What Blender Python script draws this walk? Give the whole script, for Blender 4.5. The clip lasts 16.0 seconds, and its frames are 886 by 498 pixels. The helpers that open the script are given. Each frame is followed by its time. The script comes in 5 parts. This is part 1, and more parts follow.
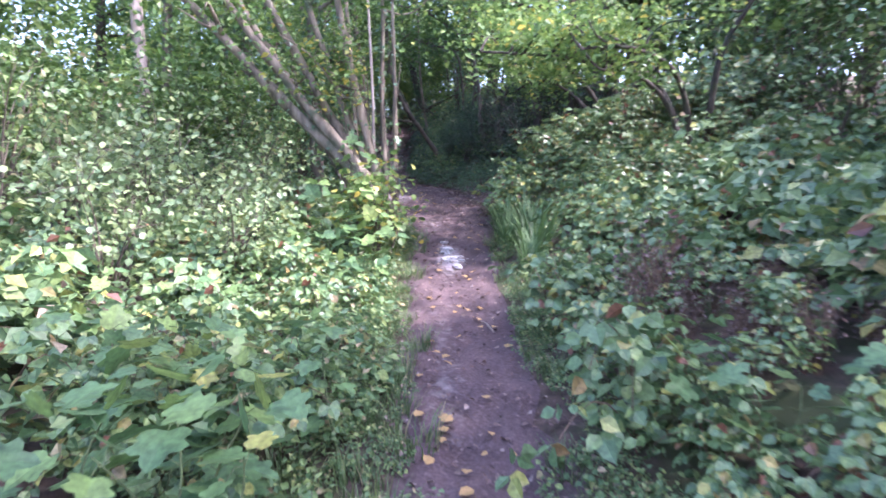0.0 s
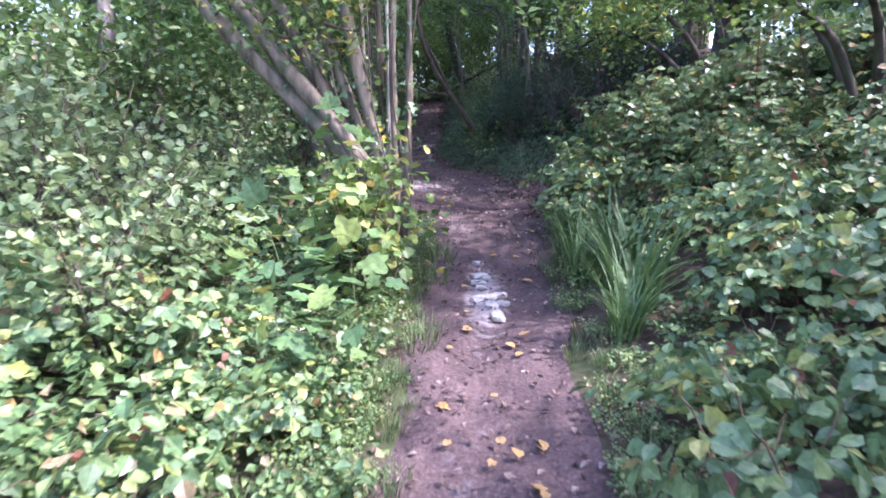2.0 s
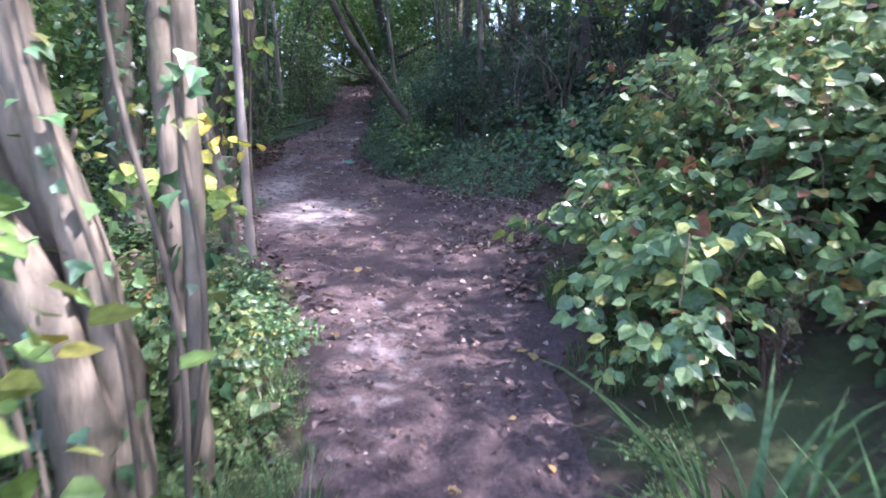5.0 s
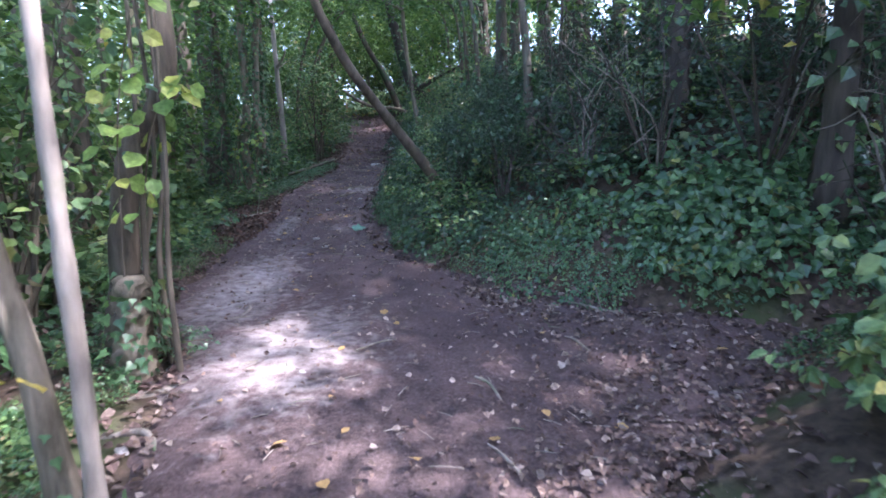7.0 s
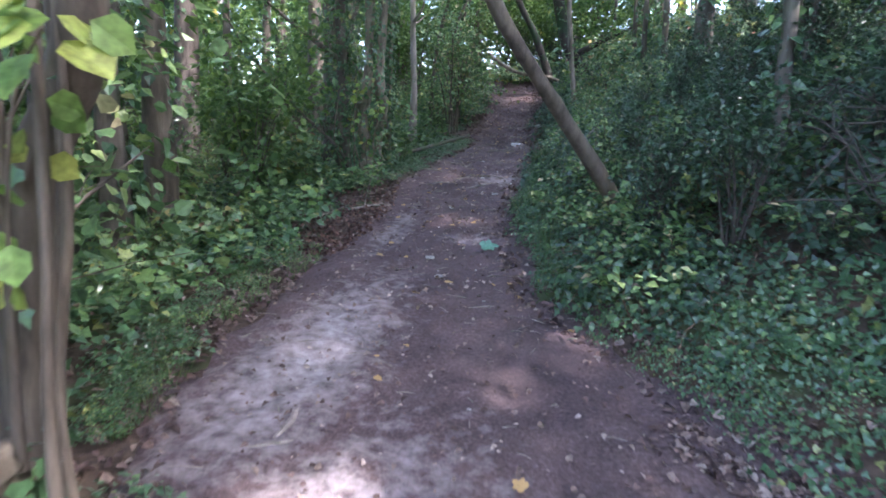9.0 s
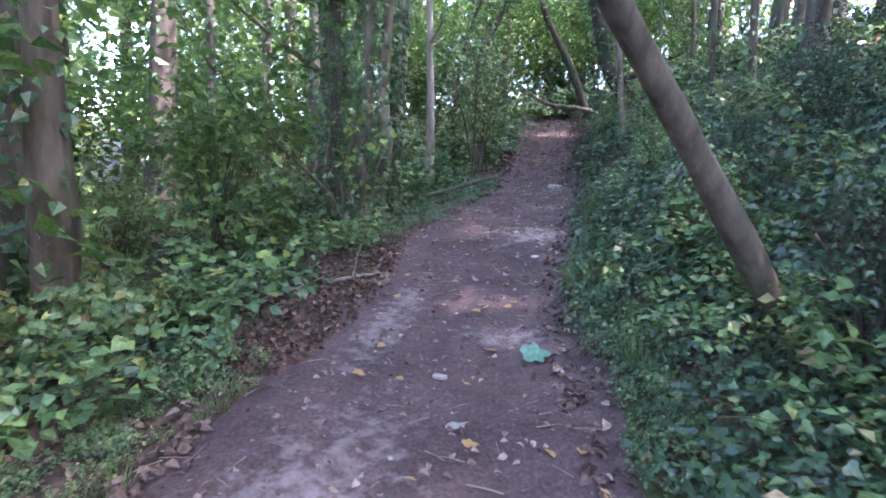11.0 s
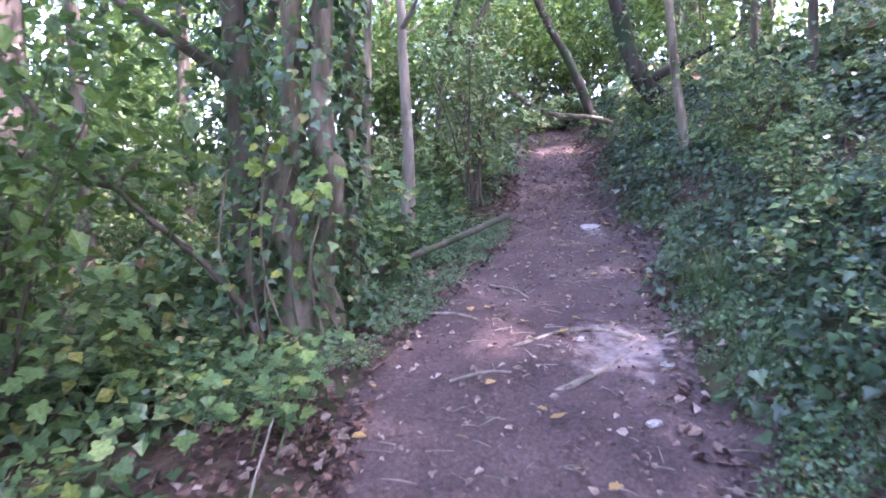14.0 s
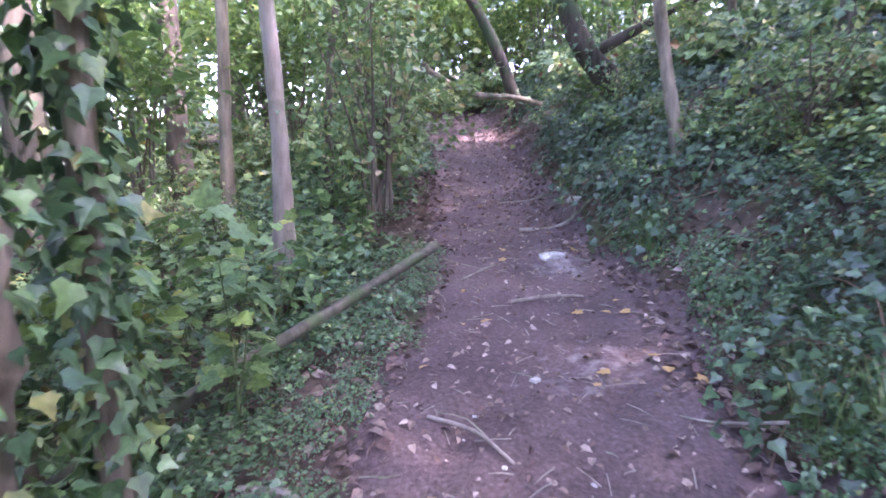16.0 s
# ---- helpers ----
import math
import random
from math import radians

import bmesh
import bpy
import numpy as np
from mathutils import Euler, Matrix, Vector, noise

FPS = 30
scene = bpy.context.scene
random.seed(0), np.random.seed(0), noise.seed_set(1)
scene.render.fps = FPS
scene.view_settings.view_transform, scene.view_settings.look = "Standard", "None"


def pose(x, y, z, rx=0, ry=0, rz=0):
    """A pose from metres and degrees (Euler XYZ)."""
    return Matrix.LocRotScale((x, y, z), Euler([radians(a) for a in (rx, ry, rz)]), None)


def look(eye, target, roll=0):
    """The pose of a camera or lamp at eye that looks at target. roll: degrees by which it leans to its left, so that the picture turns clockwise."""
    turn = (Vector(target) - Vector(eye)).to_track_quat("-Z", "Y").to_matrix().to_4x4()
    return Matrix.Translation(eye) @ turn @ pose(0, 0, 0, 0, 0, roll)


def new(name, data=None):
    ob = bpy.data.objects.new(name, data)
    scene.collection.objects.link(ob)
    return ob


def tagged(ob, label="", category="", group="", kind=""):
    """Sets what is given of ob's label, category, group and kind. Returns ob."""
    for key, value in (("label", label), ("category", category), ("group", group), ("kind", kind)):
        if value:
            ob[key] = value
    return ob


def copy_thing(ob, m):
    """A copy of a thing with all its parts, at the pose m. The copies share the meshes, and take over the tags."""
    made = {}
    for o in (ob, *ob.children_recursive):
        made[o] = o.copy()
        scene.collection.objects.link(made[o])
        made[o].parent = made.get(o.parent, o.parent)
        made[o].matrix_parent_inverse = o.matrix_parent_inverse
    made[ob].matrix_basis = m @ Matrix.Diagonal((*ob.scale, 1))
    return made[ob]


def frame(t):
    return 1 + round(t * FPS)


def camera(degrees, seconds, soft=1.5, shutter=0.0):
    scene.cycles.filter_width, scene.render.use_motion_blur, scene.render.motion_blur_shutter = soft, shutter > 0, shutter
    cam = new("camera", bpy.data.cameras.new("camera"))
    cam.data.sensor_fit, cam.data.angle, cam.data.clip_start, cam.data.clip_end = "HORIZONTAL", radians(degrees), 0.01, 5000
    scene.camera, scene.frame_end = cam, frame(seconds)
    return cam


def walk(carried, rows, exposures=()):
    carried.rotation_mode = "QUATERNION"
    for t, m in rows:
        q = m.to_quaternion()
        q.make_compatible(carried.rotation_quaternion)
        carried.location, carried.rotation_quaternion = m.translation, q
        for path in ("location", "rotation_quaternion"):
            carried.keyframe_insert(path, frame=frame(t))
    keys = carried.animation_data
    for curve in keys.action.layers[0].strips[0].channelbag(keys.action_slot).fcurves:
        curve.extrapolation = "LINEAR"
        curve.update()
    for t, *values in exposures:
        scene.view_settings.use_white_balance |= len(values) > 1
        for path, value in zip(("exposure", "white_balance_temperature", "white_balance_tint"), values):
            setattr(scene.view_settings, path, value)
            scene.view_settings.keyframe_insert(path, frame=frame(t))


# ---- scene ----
cam = camera(74.0, 16.0, soft=1.7, shutter=0.35)
PATH = [
    (0, (-0.078, -0.136, 1.376), (-0.048, 1.848, 1.125), -0.1),
    (0.5, (-0.037, 0.543, 1.381), (-0.143, 2.524, 1.122), -0.2),
    (1, (-0.039, 1.255, 1.402), (-0.038, 3.24, 1.154), 1.3),
    (1.5, (-0.009, 1.9, 1.436), (0.014, 3.876, 1.125), -1.6),
    (2, (-0.005, 2.475, 1.445), (-0.101, 4.446, 1.121), 0.7),
    (2.5, (-0.006, 3.028, 1.484), (0.046, 5.0, 1.154), -1.4),
    (3, (0.041, 3.655, 1.52), (-0.042, 5.63, 1.219), -1.9),
    (3.5, (0.01, 4.3, 1.572), (-0.09, 6.27, 1.237), -0.7),
    (3.7, (-0.01, 4.587, 1.542), (-0.026, 6.563, 1.238), 0.8),
    (5.8, (0.091, 7.086, 1.867), (0.206, 9.042, 1.469), 0.4),
    (6, (0.059, 7.348, 1.936), (0.098, 9.316, 1.58), -1.0),
    (6.5, (0.042, 8.064, 2.01), (0.012, 10.035, 1.668), -0.5),
    (7, (0.044, 8.643, 2.063), (0.065, 10.622, 1.774), -1.5),
    (7.5, (0.017, 9.16, 2.08), (-0.195, 11.111, 1.694), 0.1),
    (8, (-0.088, 9.67, 2.119), (-0.165, 11.617, 1.671), 2.6),
    (8.5, (-0.117, 10.238, 2.271), (-0.301, 12.164, 1.764), 1.5),
    (9, (-0.276, 10.848, 2.326), (-0.676, 12.766, 1.923), 2.4),
    (9.5, (-0.394, 11.437, 2.351), (-0.688, 13.378, 1.973), 0.9),
    (9.7, (-0.436, 11.668, 2.396), (-0.801, 13.61, 2.087), 1.0),
    (11.8, (-0.895, 13.605, 2.303), (-1.428, 15.515, 2.038), 1.2),
    (12, (-0.961, 13.809, 2.329), (-1.479, 15.725, 2.082), -1.2),
    (12.5, (-1.122, 14.257, 2.42), (-1.726, 16.147, 2.17), -2.9),
    (13, (-1.271, 14.76, 2.538), (-1.633, 16.708, 2.263), -0.1),
    (13.5, (-1.414, 15.286, 2.542), (-1.859, 17.219, 2.284), -1.3),
    (14, (-1.583, 15.791, 2.569), (-1.999, 17.735, 2.346), -0.3),
    (14.5, (-1.724, 16.33, 2.604), (-1.967, 18.296, 2.327), -3.1),
    (15, (-1.781, 16.828, 2.648), (-2.085, 18.79, 2.404), -1.2),
    (15.5, (-1.941, 17.431, 2.732), (-1.994, 19.418, 2.517), -0.4),
    (16, (-2.002, 18.003, 2.801), (-2.089, 19.981, 2.512), -0.7),
]
walk(cam, [(t, look(eye, target, roll)) for t, eye, target, roll in PATH],
     exposures=[(0.0, 2.97, 5600, 39), (2.0, 2.8, 5550, 38), (3.5, 2.95, 5450, 37), (6.0, 3.35, 5450, 29), (8.5, 3.6, 5650, 27), (9.3, 3.85, 5700, 27), (12.5, 4.45, 5600, 46), (14.2, 4.8, 5750, 50), (16.0, 4.95, 5850, 53)])

# ---- world and sun ----
SUN_WAY = Vector((0.62, -0.16, 0.77)).normalized()      # from the place towards the sun
world = bpy.data.worlds.new("world")
scene.world = world
world.use_nodes = True
wn = world.node_tree
sky = wn.nodes.new("ShaderNodeTexSky")
sky.sky_type = "NISHITA"
sky.sun_disc = False
sky.sun_elevation = math.asin(SUN_WAY.z)
sky.sun_rotation = math.atan2(SUN_WAY.x, SUN_WAY.y)
sky.dust_density = 3.0
wn.links.new(sky.outputs[0], wn.nodes["Background"].inputs[0])
wn.nodes["Background"].inputs[1].default_value = 0.15
sun = new("sun", bpy.data.lights.new("sun", "SUN"))
sun.data.energy = 2.2
sun.data.angle = radians(1.5)
sun.data.color = (1.0, 0.94, 0.84)
sun.matrix_world = look(SUN_WAY * 40, (0, 0, 0))


# ---- materials ----
def material(name):
    m = bpy.data.materials.new(name)
    m.use_nodes = True
    return m, m.node_tree, m.node_tree.nodes["Principled BSDF"]


def ramp_node(tree, stops):
    r = tree.nodes.new("ShaderNodeValToRGB")
    while len(r.color_ramp.elements) < len(stops):
        r.color_ramp.elements.new(0.5)
    for e, (p, c) in zip(r.color_ramp.elements, stops):
        e.position, e.color = p, (*c, 1)
    return r


def leaf_material(name, stops, rough=0.5, through_light=0.3, sheen=0.35):
    """Leaf: colour drawn leaf by leaf from the stops, veined mottling, partly translucent."""
    m, tree, b = material(name)
    geo = tree.nodes.new("ShaderNodeNewGeometry")
    r = ramp_node(tree, stops)
    tree.links.new(geo.outputs["Random Per Island"], r.inputs[0])
    co = tree.nodes.new("ShaderNodeTexCoord")
    n = tree.nodes.new("ShaderNodeTexNoise")
    n.inputs["Scale"].default_value = 38
    n.inputs["Detail"].default_value = 3
    tree.links.new(co.outputs["Object"], n.inputs["Vector"])
    hsv = tree.nodes.new("ShaderNodeHueSaturation")
    tree.links.new(r.outputs[0], hsv.inputs["Color"])
    mp = tree.nodes.new("ShaderNodeMapRange")
    mp.inputs["From Min"].default_value, mp.inputs["From Max"].default_value = 0.3, 0.7
    mp.inputs["To Min"].default_value, mp.inputs["To Max"].default_value = 0.65, 1.3
    tree.links.new(n.outputs[0], mp.inputs["Value"])
    tree.links.new(mp.outputs[0], hsv.inputs["Value"])
    tree.links.new(hsv.outputs[0], b.inputs["Base Color"])
    b.inputs["Roughness"].default_value = rough
    b.inputs["Specular IOR Level"].default_value = sheen
    tl = tree.nodes.new("ShaderNodeBsdfTranslucent")
    tree.links.new(hsv.outputs[0], tl.inputs["Color"])
    mix = tree.nodes.new("ShaderNodeMixShader")
    mix.inputs[0].default_value = through_light
    tree.links.new(b.outputs[0], mix.inputs[1])
    tree.links.new(tl.outputs[0], mix.inputs[2])
    tree.links.new(mix.outputs[0], tree.nodes["Material Output"].inputs[0])
    return m


def grain_material(name, dark, light, scale, stretch=(1, 1, 1), rough=0.85, bump=0.4, blotch=None):
    """Two scales of noise between two colours, with relief; blotch adds a third colour in patches."""
    m, tree, b = material(name)
    co = tree.nodes.new("ShaderNodeTexCoord")
    mp = tree.nodes.new("ShaderNodeMapping")
    mp.inputs["Scale"].default_value = stretch
    tree.links.new(co.outputs["Object"], mp.inputs[0])
    n = tree.nodes.new("ShaderNodeTexNoise")
    n.inputs["Scale"].default_value, n.inputs["Detail"].default_value, n.inputs["Roughness"].default_value = scale, 8, 0.65
    tree.links.new(mp.outputs[0], n.inputs["Vector"])
    r = ramp_node(tree, [(0.32, dark), (0.68, light)])
    tree.links.new(n.outputs[0], r.inputs[0])
    out = r.outputs[0]
    if blotch:
        n2 = tree.nodes.new("ShaderNodeTexNoise")
        n2.inputs["Scale"].default_value, n2.inputs["Detail"].default_value = blotch[1], 5
        tree.links.new(co.outputs["Object"], n2.inputs["Vector"])
        r2 = ramp_node(tree, [(blotch[2], (0, 0, 0)), (blotch[2] + 0.12, (1, 1, 1))])
        tree.links.new(n2.outputs[0], r2.inputs[0])
        mx = tree.nodes.new("ShaderNodeMixRGB")
        mx.inputs[2].default_value = (*blotch[0], 1)
        tree.links.new(r2.outputs[0], mx.inputs[0])
        tree.links.new(out, mx.inputs[1])
        out = mx.outputs[0]
    tree.links.new(out, b.inputs["Base Color"])
    b.inputs["Roughness"].default_value = rough
    b.inputs["Specular IOR Level"].default_value = 0.25
    bp = tree.nodes.new("ShaderNodeBump")
    bp.inputs["Strength"].default_value, bp.inputs["Distance"].default_value = bump, 0.02
    tree.links.new(n.outputs[0], bp.inputs["Height"])
    tree.links.new(bp.outputs[0], b.inputs["Normal"])
    return m


def soil_material(name, chalk_share):
    """Trodden woodland soil: dark loam, crumbs, and chalk rubbed in where the 'chalk' layer is strong."""
    m, tree, b = material(name)
    co = tree.nodes.new("ShaderNodeTexCoord")

    def noise_at(scale, detail, rough):
        n = tree.nodes.new("ShaderNodeTexNoise")
        n.inputs["Scale"].default_value, n.inputs["Detail"].default_value, n.inputs["Roughness"].default_value = scale, detail, rough
        tree.links.new(co.outputs["Object"], n.inputs["Vector"])
        return n

    fine, broad, mid = noise_at(45, 8, 0.7), noise_at(2.2, 6, 0.6), noise_at(11, 6, 0.6)
    loam = ramp_node(tree, [(0.3, (0.046, 0.031, 0.03)), (0.55, (0.108, 0.077, 0.073)), (0.75, (0.2, 0.152, 0.14))])
    tree.links.new(fine.outputs[0], loam.inputs[0])
    warm = ramp_node(tree, [(0.35, (0.75, 0.72, 0.74)), (0.65, (1.2, 1.15, 1.12))])
    tree.links.new(broad.outputs[0], warm.inputs[0])
    mul = tree.nodes.new("ShaderNodeMixRGB")
    mul.blend_type = "MULTIPLY"
    mul.inputs[0].default_value = 1
    tree.links.new(loam.outputs[0], mul.inputs[1])
    tree.links.new(warm.outputs[0], mul.inputs[2])
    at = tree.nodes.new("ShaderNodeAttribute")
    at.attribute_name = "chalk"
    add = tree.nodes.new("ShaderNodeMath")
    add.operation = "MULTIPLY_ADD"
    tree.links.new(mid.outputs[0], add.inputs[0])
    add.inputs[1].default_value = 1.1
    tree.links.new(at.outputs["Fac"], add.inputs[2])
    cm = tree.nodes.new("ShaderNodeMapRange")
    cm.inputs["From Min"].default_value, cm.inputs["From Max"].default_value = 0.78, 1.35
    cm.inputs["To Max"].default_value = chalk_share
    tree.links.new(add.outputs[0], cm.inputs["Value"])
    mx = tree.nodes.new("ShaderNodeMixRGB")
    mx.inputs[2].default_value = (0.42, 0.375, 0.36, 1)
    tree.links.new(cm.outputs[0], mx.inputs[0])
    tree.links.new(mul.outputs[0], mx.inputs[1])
    tree.links.new(mx.outputs[0], b.inputs["Base Color"])
    b.inputs["Roughness"].default_value = 0.8
    b.inputs["Specular IOR Level"].default_value = 0.3
    bp = tree.nodes.new("ShaderNodeBump")
    bp.inputs["Strength"].default_value, bp.inputs["Distance"].default_value = 0.7, 0.02
    sm = tree.nodes.new("ShaderNodeMath")
    tree.links.new(fine.outputs[0], sm.inputs[0])
    tree.links.new(mid.outputs[0], sm.inputs[1])
    tree.links.new(sm.outputs[0], bp.inputs["Height"])
    tree.links.new(bp.outputs[0], b.inputs["Normal"])
    return m


YELLOW, STRAW, RUST = (0.5, 0.42, 0.08), (0.36, 0.29, 0.16), (0.2, 0.09, 0.05)
M_BRAMBLE = leaf_material("bramble_leaf", [(0.0, (0.085, 0.155, 0.062)), (0.5, (0.135, 0.225, 0.085)), (0.84, (0.21, 0.3, 0.1)), (0.93, (0.34, 0.35, 0.09)), (0.985, RUST)], 0.4, 0.25, 0.55)
M_OLDBRAMBLE = leaf_material("grey_bramble_leaf", [(0.0, (0.09, 0.16, 0.07)), (0.45, (0.15, 0.24, 0.1)), (0.82, (0.21, 0.3, 0.12)), (0.93, (0.33, 0.34, 0.1)), (0.97, RUST)], 0.4, 0.3, 0.55)
M_MAPLE = leaf_material("sycamore_leaf", [(0.0, (0.0832, 0.165, 0.0629)), (0.5, (0.1248, 0.225, 0.074)), (0.95, (0.208, 0.31, 0.0814)), (0.995, YELLOW)], 0.45, 0.3, 0.5)
M_HERB = leaf_material("herb_leaf", [(0.0, (0.09, 0.17, 0.065)), (0.6, (0.15, 0.25, 0.085)), (0.9, (0.25, 0.32, 0.1)), (0.97, STRAW)], 0.45, 0.3, 0.5)
M_IVY = leaf_material("ivy_leaf", [(0.0, (0.0416, 0.1, 0.0407)), (0.6, (0.078, 0.16, 0.0629)), (0.92, (0.1352, 0.23, 0.074)), (0.98, (0.208, 0.22, 0.0592))], 0.34, 0.15, 0.6)
# darker copy of the ivy leaf; the bank's deep shade is in its colour
M_SHADEIVY = leaf_material("old_ivy_leaf", [(0.0, (0.022, 0.052, 0.026)), (0.6, (0.042, 0.092, 0.04)), (0.93, (0.08, 0.15, 0.055)), (0.99, (0.15, 0.17, 0.05))], 0.38, 0.12, 0.5)
M_DARKLEAF = leaf_material("evergreen_leaf", [(0.0, (0.0166, 0.045, 0.0207)), (0.7, (0.0364, 0.085, 0.037)), (1.0, (0.0676, 0.13, 0.0481))], 0.38, 0.12, 0.5)
M_HAZEL = leaf_material("hazel_leaf", [(0.0, (0.09, 0.17, 0.05)), (0.5, (0.16, 0.27, 0.07)), (0.93, (0.25, 0.35, 0.09)), (0.99, YELLOW)], 0.45, 0.4, 0.45)
M_PALE = leaf_material("pale_leaf", [(0.0, (0.1352, 0.21, 0.0888)), (0.6, (0.208, 0.3, 0.1184)), (0.95, (0.312, 0.38, 0.148))], 0.4, 0.3, 0.55)
M_AUTUMN = leaf_material("yellowing_hazel_leaf", [(0.0, (0.0936, 0.165, 0.0444)), (0.65, (0.156, 0.25, 0.0592)), (0.85, (0.3, 0.34, 0.09)), (0.97, (0.55, 0.42, 0.07))], 0.5, 0.35, 0.4)
M_CANOPY = leaf_material("canopy_leaf", [(0.0, (0.0624, 0.125, 0.037)), (0.5, (0.0988, 0.185, 0.0518)), (0.9, (0.1664, 0.26, 0.0592))], 0.45, 0.45, 0.45)
M_GRASS = leaf_material("grass_blade", [(0.0, (0.0624, 0.125, 0.0407)), (0.7, (0.1092, 0.185, 0.0592)), (0.93, (0.1872, 0.24, 0.0814)), (0.99, STRAW)], 0.4, 0.3, 0.5)
M_SEDGE = leaf_material("sedge_blade", [(0.0, (0.052, 0.11, 0.0407)), (0.7, (0.0936, 0.17, 0.0555)), (1.0, (0.1664, 0.24, 0.0814))], 0.5, 0.25, 0.4)
M_LITTER = leaf_material("dead_leaf", [(0.0, (0.06, 0.038, 0.032)), (0.35, (0.12, 0.078, 0.065)), (0.62, (0.15, 0.1, 0.08)), (0.88, (0.21, 0.155, 0.125)), (0.97, (0.3, 0.24, 0.2))], 0.7, 0.1, 0.3)
M_TAN = leaf_material("tan_dead_leaf", [(0.0, (0.15, 0.1, 0.08)), (0.45, (0.23, 0.17, 0.135)), (0.8, (0.36, 0.29, 0.24))], 0.65, 0.1, 0.3)
M_FALLEN = leaf_material("fallen_yellow_leaf", [(0.0, (0.42, 0.33, 0.18)), (0.4, (0.55, 0.44, 0.12)), (0.6, (0.4, 0.25, 0.1)), (0.8, (0.55, 0.49, 0.38))], 0.6, 0.15, 0.3)
M_GREENLEAF = leaf_material("fallen_green_leaf", [(0.0, (0.09, 0.24, 0.14)), (1.0, (0.11, 0.27, 0.16))], 0.4, 0.15, 0.5)
M_BARK = grain_material("bark", (0.06, 0.051, 0.038), (0.18, 0.158, 0.12), 9, (1, 1, 0.18), 0.9, 0.9, ((0.09, 0.12, 0.06), 2.0, 0.56))
M_PALEBARK = grain_material("pale_bark", (0.17, 0.14, 0.115), (0.4, 0.35, 0.3), 7, (1, 1, 0.25), 0.8, 0.5, ((0.1, 0.12, 0.07), 2.5, 0.6))
M_BROWNBARK = grain_material("brown_bark", (0.045, 0.037, 0.027), (0.19, 0.158, 0.115), 8, (1, 1, 0.2), 0.85, 0.7, ((0.1, 0.13, 0.07), 2.5, 0.62))
M_DARKBARK = grain_material("dark_bark", (0.035, 0.03, 0.025), (0.12, 0.1, 0.08), 9, (1, 1, 0.2), 0.9, 0.9, ((0.05, 0.08, 0.04), 2.0, 0.56))
M_CANE = grain_material("bramble_cane", (0.09, 0.06, 0.04), (0.2, 0.13, 0.08), 20, rough=0.7, bump=0.2)
M_GREENSTEM = grain_material("green_stem", (0.07, 0.1, 0.04), (0.15, 0.19, 0.08), 20, rough=0.6, bump=0.2)
M_DEADWOOD = grain_material("dead_wood", (0.13, 0.11, 0.09), (0.33, 0.29, 0.24), 12, (1, 1, 0.4), 0.9, 0.6, ((0.09, 0.12, 0.06), 3, 0.57))
M_MOSSWOOD = grain_material("mossy_wood", (0.05, 0.05, 0.035), (0.15, 0.135, 0.1), 10, (1, 1, 0.6), 0.9, 0.7, ((0.07, 0.1, 0.045), 4, 0.5))
M_STEM = grain_material("twisted_stem_bark", (0.085, 0.072, 0.05), (0.29, 0.245, 0.18), 11, (1, 1, 0.22), 0.85, 0.9, ((0.07, 0.09, 0.05), 3.0, 0.58))
M_CHALK = grain_material("chalk_stone", (0.36, 0.34, 0.31), (0.62, 0.6, 0.56), 14, rough=0.9, bump=0.6, blotch=((0.2, 0.175, 0.15), 9, 0.54))
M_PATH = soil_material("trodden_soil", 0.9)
M_GROUND = grain_material("woodland_soil", (0.03, 0.022, 0.016), (0.12, 0.085, 0.06), 14, rough=0.95, bump=0.8, blotch=((0.06, 0.075, 0.03), 1.3, 0.5))

# ---- the lie of the land ----
FLOOR_Y = (-60, -6, 0, 4, 7, 12, 13.5, 16.2, 19.3, 22.6, 26, 32, 40, 80, 700)
FLOOR_Z = (-1.2, -.25, 0, .15, .42, .88, .96, 1.19, 1.63, 2.05, 2.7, 3.9, 5.0, 7, 9)
LEFT_Y = (-60, 2, 4, 6, 8, 9.5, 10.1, 10.8, 12, 13.2, 14, 16, 17.3, 18.5, 20, 21, 22, 24.5, 26, 30, 36, 60)
LEFT_X = (-.1, -.13, -.18, -.24, -.27, -.42, -.66, -1.15, -1.45, -2.05, -2.25, -2.3, -2.3, -2.55, -2.35, -2.25, -2.12, -2.3, -2.45, -2.9, -4.5, -9)
RIGHT_Y = (-60, 2, 4, 6, 8, 9, 10, 10.8, 11.4, 12.2, 12.7, 13.0, 13.3, 13.9, 15.1, 17.3, 19, 22, 23.5, 26, 31, 36, 60)
RIGHT_X = (.4, .42, .46, .48, .6, .74, .8, .95, 1.6, 2.5, 1.75, 1.05, .62, .28, -.5, -.92, -.92, -.86, -1.2, -1.2, -1.5, -3.2, -7)


def path_left(y):
    return np.interp(y, LEFT_Y, LEFT_X)


def path_right(y):
    return np.interp(y, RIGHT_Y, RIGHT_X)


def waves(x, y):
    return (np.sin(x * 1.7 + 0.6 * y) * np.cos(y * 1.3 - 0.4 * x) + 0.5 * np.sin(3.9 * x + 1.0) * np.sin(4.3 * y + 2 * x)) * 0.5


